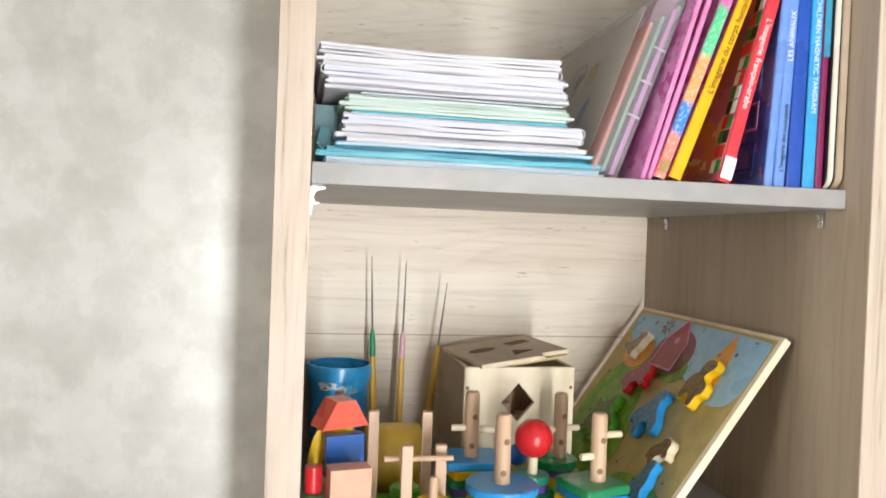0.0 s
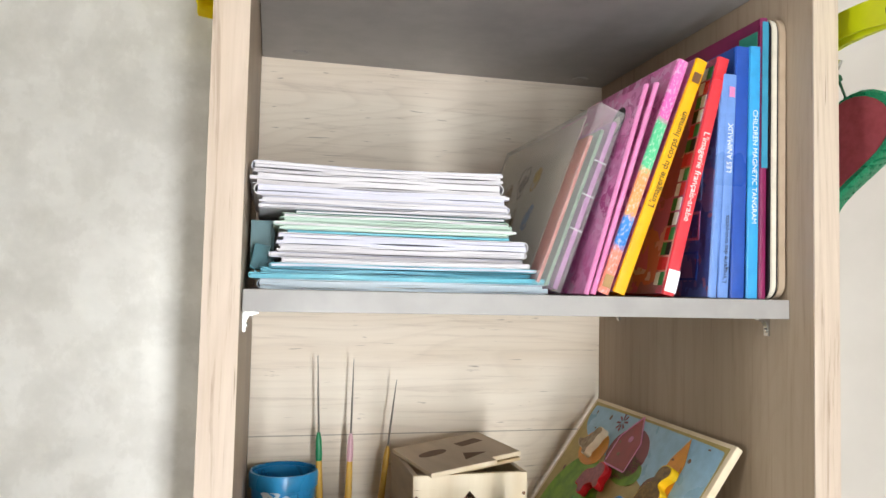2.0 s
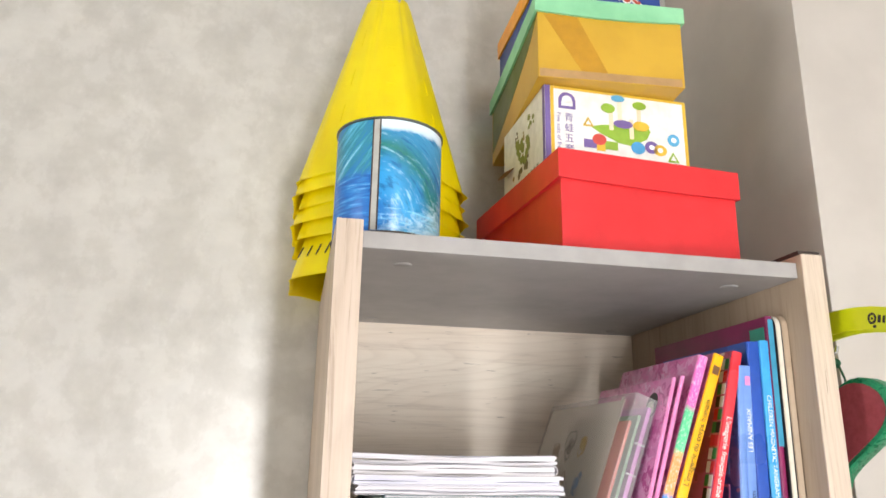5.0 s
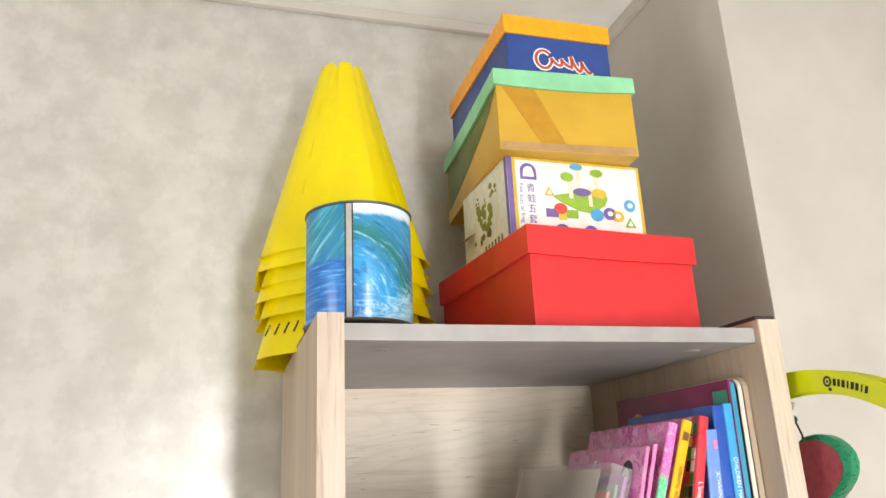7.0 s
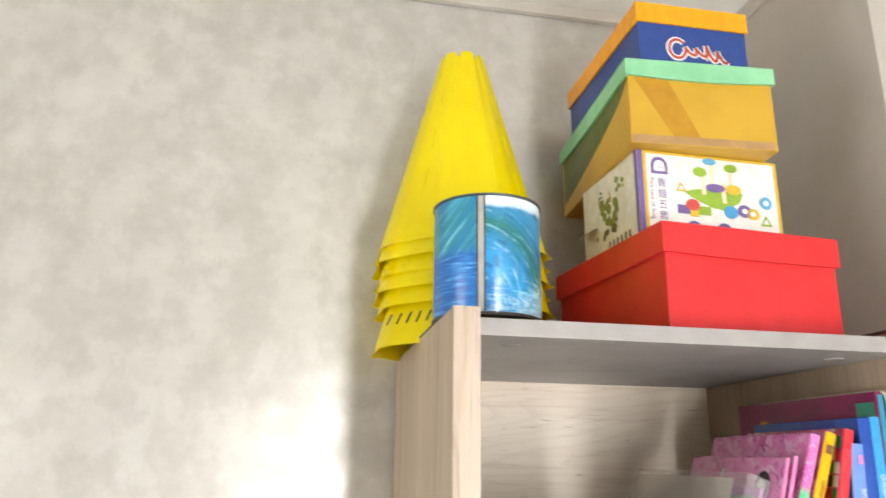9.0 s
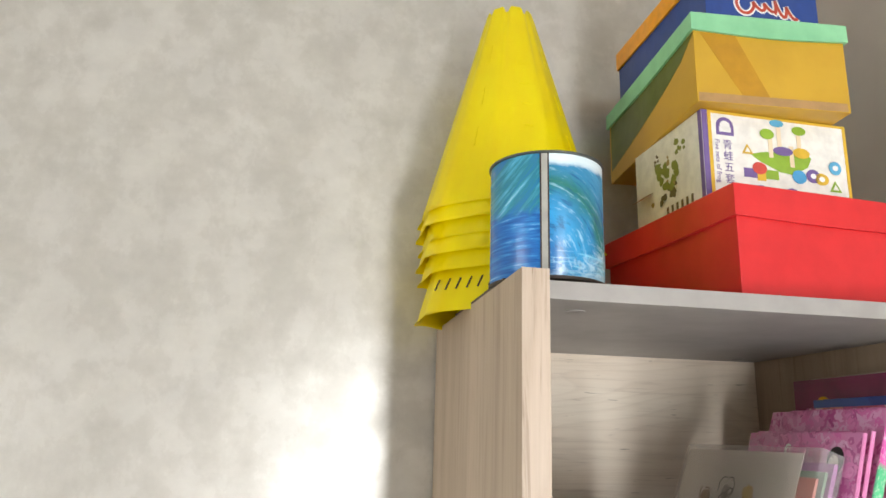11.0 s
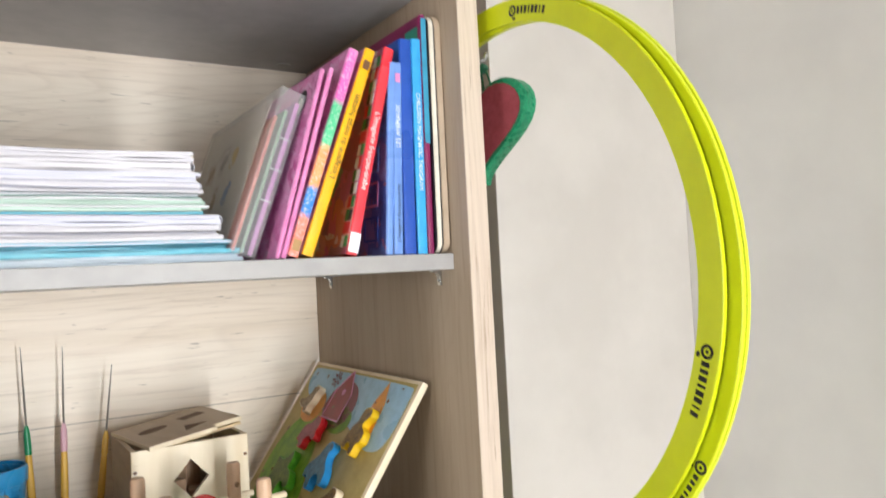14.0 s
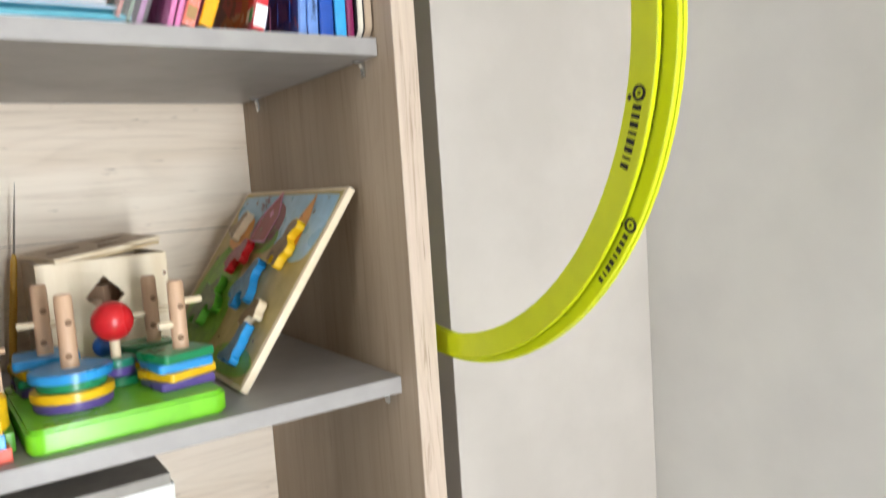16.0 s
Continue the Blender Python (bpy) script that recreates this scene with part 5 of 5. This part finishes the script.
PIG = [(-1.1, 0.3), (-0.6, 0.75), (0.2, 0.6), (0.6, 0.95), (1.15, 0.6), (1.2, 0.1), (0.85, -0.2), (0.9, -0.7), (0.5, -0.75), (0.35, -0.3), (-0.4, -0.3), (-0.5, -0.75), (-0.95, -0.7), (-0.9, -0.2), (-1.3, 0.0)]
HORSE = [(-0.9, 0.5), (-0.2, 0.75), (0.25, 1.35), (0.85, 1.5), (1.15, 1.0), (0.7, 0.75), (0.75, 0.2), (1.1, -0.4), (1.0, -1.1), (0.55, -1.1), (0.45, -0.4), (-0.3, -0.4), (-0.35, -1.1), (-0.8, -1.1), (-0.85, -0.2), (-1.3, -0.4), (-1.35, 0.2)]
FROG = [(-0.6, 1.1), (-0.2, 0.75), (0.35, 0.8), (0.75, 1.15), (0.9, 0.6), (0.6, 0.25), (1.1, 0.0), (1.35, -0.7), (0.9, -0.8), (0.6, -0.3), (0.2, -0.55), (0.1, -1.1), (-0.4, -1.1), (-0.45, -0.5), (-0.95, -0.9), (-1.3, -0.6), (-0.9, 0.0), (-0.7, 0.4)]
BIRD = [(-1.5, 0.5), (-0.7, 0.35), (0.1, 0.7), (0.4, 1.2), (0.95, 1.3), (1.3, 0.9), (0.85, 0.6), (0.7, 0.0), (0.2, -0.4), (0.3, -0.85), (-0.2, -0.85), (-0.3, -0.4), (-1.0, -0.2)]


def animal(u, v, s, mt, face, label, turn, raw):
    """A thick sawn animal with painted edges and a printed face."""
    for _ in range(2):
        raw = [p for (ax, ay), (bx_, by_) in zip(raw, raw[1:] + raw[:1]) for p in ((0.75 * ax + 0.25 * bx_, 0.75 * ay + 0.25 * by_), (0.25 * ax + 0.75 * bx_, 0.25 * ay + 0.75 * by_))]
    ct, st = math.cos(radians(turn)), math.sin(radians(turn))
    pts = [(s * (x * ct - y * st), s * (x * st + y * ct)) for x, y in raw][::-1]
    cx = sum(p[0] for p in pts) / len(pts)
    cy = sum(p[1] for p in pts) / len(pts)
    piece = part("animal_piece", onboard(pts, 0.0022, 0.0125, u, v), mt, pz, label)
    part("print", onboard([(cx + (x - cx) * 0.95, cy + (y - cy) * 0.95) for x, y in pts], 0.0126, 0.0129, u, v), face, piece, "printed picture on the top")


part("print", onboard(ell(0.060, 0.018, 24), 0.0013, 0.0016, 0.80, 0.90), OLIVE, pz, "green grass")
FACES = {k: plain(k + "_printed_wood", h, 0.45, h2, 150) for k, h, h2 in (("tan", "a8906c", "7d6240"), ("rose", "a85058", "8a4048"), ("umber", "8a6830", "5f4420"), ("steel", "4f86a6", "35607c"), ("moss", "6f8430", "4a5c20"))}
animal(0.224, 0.27, 0.019, BIRCH, FACES["tan"], "hen piece with pale edges", 15, BIRD)
animal(0.397, 0.425, 0.023, PAINTS["red"], FACES["rose"], "pig piece with red edges", 30, PIG)
animal(0.785, 0.345, 0.023, PAINTS["yellow"], FACES["umber"], "giraffe piece with yellow edges", -8, GIRAFFE)
animal(0.633, 0.57, 0.023, PAINTS["blue"], FACES["steel"], "horse piece with blue edges", 20, HORSE)
animal(0.335, 0.69, 0.030, PAINTS["leaf"], FACES["moss"], "frog piece with green edges", 20, FROG)
animal(0.833, 0.69, 0.017, BIRCH, FACES["umber"], "brown dog piece", 40, PIG)
animal(0.845, 0.86, 0.021, PAINTS["blue"], FACES["steel"], "bird piece with blue edges", 40, BIRD)

# peg-stacking game
gm = thing("stacking_game", pose(0.150, 0.036, SZ, 0, 0, 2.0), "lime wooden stacking game with coloured rings on four pegs", "wooden toy")
BW, BDP = 0.170, 0.205
edge = []
for (cx, cy, a0) in ((BW - 0.014, 0.014, -90), (BW - 0.014, BDP - 0.014, 0), (0.014, BDP - 0.014, 90), (0.014, 0.014, 180)):
    edge += [(cx + 0.014 * math.cos(radians(a0 + 15 * i)), cy + 0.014 * math.sin(radians(a0 + 15 * i))) for i in range(7)]
part("base", slab(edge, 0, 0.022, 0.003), PAINTS["lime"], gm, "lime green base board", smooth=True)


def ring_at(x, y, z0, r, mt, t=0.0086, square=0, turn=0.0):
    if square:
        e = []
        for (cx, cy, a0) in ((r - 0.004, -r + 0.004, -90), (r - 0.004, r - 0.004, 0), (-r + 0.004, r - 0.004, 90), (-r + 0.004, -r + 0.004, 180)):
            e += [(cx + 0.004 * math.cos(radians(a0 + 22.5 * i)), cy + 0.004 * math.sin(radians(a0 + 22.5 * i))) for i in range(5)]
        bm = slab(e, 0, t, 0.001)
    else:
        bm = slab(ell(r, r, 36), 0, t, 0.001)
    part("disc", moved(bm, pose(x, y, z0, 0, 0, turn)), PAINTS[mt], gm, smooth=True)


# brown discs mark undrilled holes, the shade inside them put into the colour
HOLE_SHADE = plain("drilled_hole_shade", "8a6a50", 0.7)


def peg(x, y, h, r=0.0079, sticks=()):
    p = part("peg", moved(turned([(r, 0.0), (r, h - 0.003), (r - 0.0015, h)], 24), pose(x, y, 0.0222)), BEECH, gm, "natural beech peg", smooth=True)
    for zz, ang, ln in sticks:
        part("dowel", moved(turned([(0.0036, 0), (0.0036, ln - 0.001), (0.003, ln)], 14), pose(x, y, zz) @ pose(0, 0, 0, 0, 90, ang) @ pose(0, 0, r * 0.9)), BIRCH, p, smooth=True)
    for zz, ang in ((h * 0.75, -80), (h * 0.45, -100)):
        part("hole", moved(turned([(0.0031, 0), (0.0031, 0.0006)], 14), pose(x, y, 0.022 + zz) @ pose(0, 0, 0, 0, 90, ang) @ pose(0, 0, r - 0.0004)), HOLE_SHADE, p)


FL, FR, BL, BR, CC = (0.048, 0.068), (0.148, 0.064), (0.040, 0.158), (0.150, 0.172), (0.098, 0.118)
for i, (mt, r) in enumerate((("purple", 0.034), ("yellow", 0.036), ("green", 0.030), ("blue", 0.036))):
    ring_at(FL[0], FL[1], 0.0222 + i * 0.0088, r, mt)
for i, (mt, tn) in enumerate((("purple", 8), ("yellow", 22), ("blue", 6), ("green", 16))):
    ring_at(FR[0] - 0.006, FR[1], 0.0222 + i * 0.0088, 0.0275, mt, 0.0086, 1, tn)
for i, (mt, tn) in enumerate((("purple", 4), ("green", 0), ("yellow", 8), ("blue", -6))):
    ring_at(BL[0], BL[1], 0.0222 + i * 0.0088, 0.030, mt, 0.0086, 1, tn)
for i, (mt, r) in enumerate((("yellow", 0.026), ("purple", 0.024), ("green", 0.028))):
    ring_at(BR[0] - 0.008, BR[1], 0.0222 + i * 0.0088, r, mt)
for i, (mt, r) in enumerate((("green", 0.024), ("purple", 0.017), ("teal", 0.018))):
    ring_at(CC[0], CC[1], 0.0222 + i * 0.0088, r, mt)
peg(FL[0], FL[1], 0.103)
peg(FR[0], FR[1], 0.103, sticks=((0.103, 5, 0.018), (0.082, 190, 0.014)))
peg(BL[0], BL[1], 0.106, sticks=((0.088, 175, 0.016), (0.086, -5, 0.018)))
peg(BR[0], BR[1], 0.100, sticks=((0.080, 180, 0.018), (0.082, 0, 0.016)))
part("post", moved(turned([(0.0052, 0), (0.0052, 0.05)], 16), pose(CC[0], CC[1], 0.0225)), BIRCH, gm, smooth=True)
bl = bmesh.new()
bmesh.ops.create_uvsphere(bl, u_segments=28, v_segments=18, radius=0.0205)
part("ball", moved(bl, pose(CC[0], CC[1], 0.0860)), PAINTS["red"], gm, "glossy red wooden ball", smooth=True)
b2 = bmesh.new()
bmesh.ops.create_uvsphere(b2, u_segments=20, v_segments=12, radius=0.012)
part("ball", moved(b2, pose(0.098, 0.172, 0.052)), PAINTS["navy"], gm, "dark blue wooden ball", smooth=True)

# small peg frame beside it
pf = thing("peg_frame_toy", pose(0.066, 0.068, SZ), "small wooden peg frame toy with a yellow disc", "wooden toy")
part("base", box(0, 0.0, 0, 0.078, 0.130, 0.018, bev=0.003), PAINTS["leaf"], pf, "green base board")
for x, y, h in ((0.008, 0.110, 0.094), (0.064, 0.105, 0.094), (0.033, 0.030, 0.080), (0.070, 0.052, 0.074)):
    part("post", box(x - 0.0055, y - 0.004, 0.0182, x + 0.0055, y + 0.004, 0.018 + h, bev=0.0012), BEECH, pf, "natural beech post")
part("crossbar", moved(turned([(0.0028, 0), (0.0028, 0.068)], 12), pose(0.012, 0.0395, 0.082) @ pose(0, 0, 0, 0, 90, 0)), BEECH, pf, smooth=True)
part("disc", moved(slab(ell(0.018, 0.018, 32), 0, 0.030, 0.002), pose(0.058, 0.020, 0.0182)), PAINTS["yellow"], pf, smooth=True)
part("peg", moved(turned([(0.0045, 0), (0.0045, 0.020), (0.003, 0.022)], 14), pose(0.058, 0.020, 0.0485)), BEECH, pf, smooth=True)
part("disc", moved(slab(ell(0.016, 0.016, 32), 0, 0.022, 0.002), pose(0.040, 0.085, 0.0182)), PAINTS["leaf"], pf, smooth=True)
part("peg", moved(turned([(0.0045, 0), (0.0045, 0.030), (0.003, 0.032)], 14), pose(0.040, 0.085, 0.0405)), BEECH, pf, smooth=True)

# loose building blocks in a little tower
BLG = "building blocks"


def block(bm, m, mt, label, smooth=False):
    return solid("building_block", bm, mt, label, "toy block", BLG, m=m, smooth=smooth)


block(box(0, 0, 0, 0.046, 0.036, 0.062, bev=0.0012), pose(0.010, 0.118, SZ), BEECH, "natural beech block under the tower")
arch_in = [(0.012 * math.cos(math.pi * i / 14), 0.016 * math.sin(math.pi * i / 14)) for i in range(15)]
arch_out = [(0.027 * math.cos(math.pi * i / 20), 0.0468 * min(1.0, 1.12 * math.sin(math.pi * i / 20))) for i in range(20, -1, -1)]
archpts = arch_out + arch_in
block(moved(slab(archpts, -0.007, 0.007), pose(0, 0, 0, 90)), pose(0.033, 0.1455, SZ + 0.0622, 0, 0, -4), PAINTS["yellow"], "yellow painted arch block on the tower")
block(box(-0.019, -0.008, 0, 0.019, 0.008, 0.040, bev=0.0012), pose(0.040, 0.1275, SZ + 0.0622, 0, 0, 14), PAINTS["navy"], "blue painted block leaning before the arch")
block(moved(slab([(-0.025, 0), (0.025, 0), (0.010, 0.026), (-0.010, 0.026)], -0.014, 0.014), pose(0, 0, 0, 90)), pose(0.036, 0.132, SZ + 0.1093, 0, 0, 24), PAINTS["coral"], "coral red roof block on top of the tower")
block(box(0, 0, 0, 0.038, 0.022, 0.085, bev=0.0012), pose(0.026, 0.066, SZ, 0, 0, 9), plain("pale_beech", "d9ab90", 0.5, "cfa084", 40), "pinkish beech block standing at the front")
block(merged(box(0, 0, 0, 0.030, 0.020, 0.120, bev=0.0012), moved(turned([(0.005, 0.1198), (0.006, 0.125), (0.0045, 0.132)], 16), pose(0.013, 0.010, 0))), pose(0.024, 0.172, SZ, 0, 0, -3), plain("mauve_grey_wood", "b09a98", 0.5, "9c8684", 40), "mauve-grey wooden block with a knob behind the tower")
block(box(0, 0, 0, 0.017, 0.03, 0.058, bev=0.0012), pose(0.003, 0.075, SZ), PAINTS["green"], "green painted block beside the tower")
block(moved(turned([(0.008, 0), (0.008, 0.024)], 24), pose(0, 0, 0)), pose(0.0115, 0.092, SZ + 0.0582), PAINTS["red"], "red painted cylinder on the green block", True)
block(box(0, 0, 0, 0.026, 0.012, 0.034, bev=0.001), pose(0.076, 0.034, SZ), PAINTS["blue"], "blue painted block at the shelf edge")
block(box(0, 0, 0, 0.030, 0.016, 0.012, bev=0.001), pose(0.110, 0.040, SZ, 0, 0, 6), PAINTS["coral"], "coral painted block at the shelf edge")
block(box(0, 0, 0, 0.024, 0.014, 0.012, bev=0.001), pose(0.112, 0.041, SZ + 0.0122, 0, 0, 3), PAINTS["blue"], "blue painted block on the coral one")
block(box(0, 0, 0, 0.022, 0.014, 0.012, bev=0.001), pose(0.113, 0.042, SZ + 0.0244, 0, 0, 8), PAINTS["yellow"], "yellow painted block on the blue one")

# storage box on the shelf below
sb = thing("storage_box", pose(0.122, 0.085, 0.6603), "white storage box with a grey lid on the lower shelf", "box")
part("body", box(0, 0, 0, 0.150, 0.28, 0.284, bev=0.003), FRAME, sb)
part("lid", box(-0.004, -0.004, 0.2842, 0.146, 0.284, 0.296, bev=0.002), plain("grey_lid", "9b968e", 0.5), sb, "grey lid")
part("seam", box(0.0755, -0.0006, 0.01, 0.0765, -0.0001, 0.25), BLACK, sb)
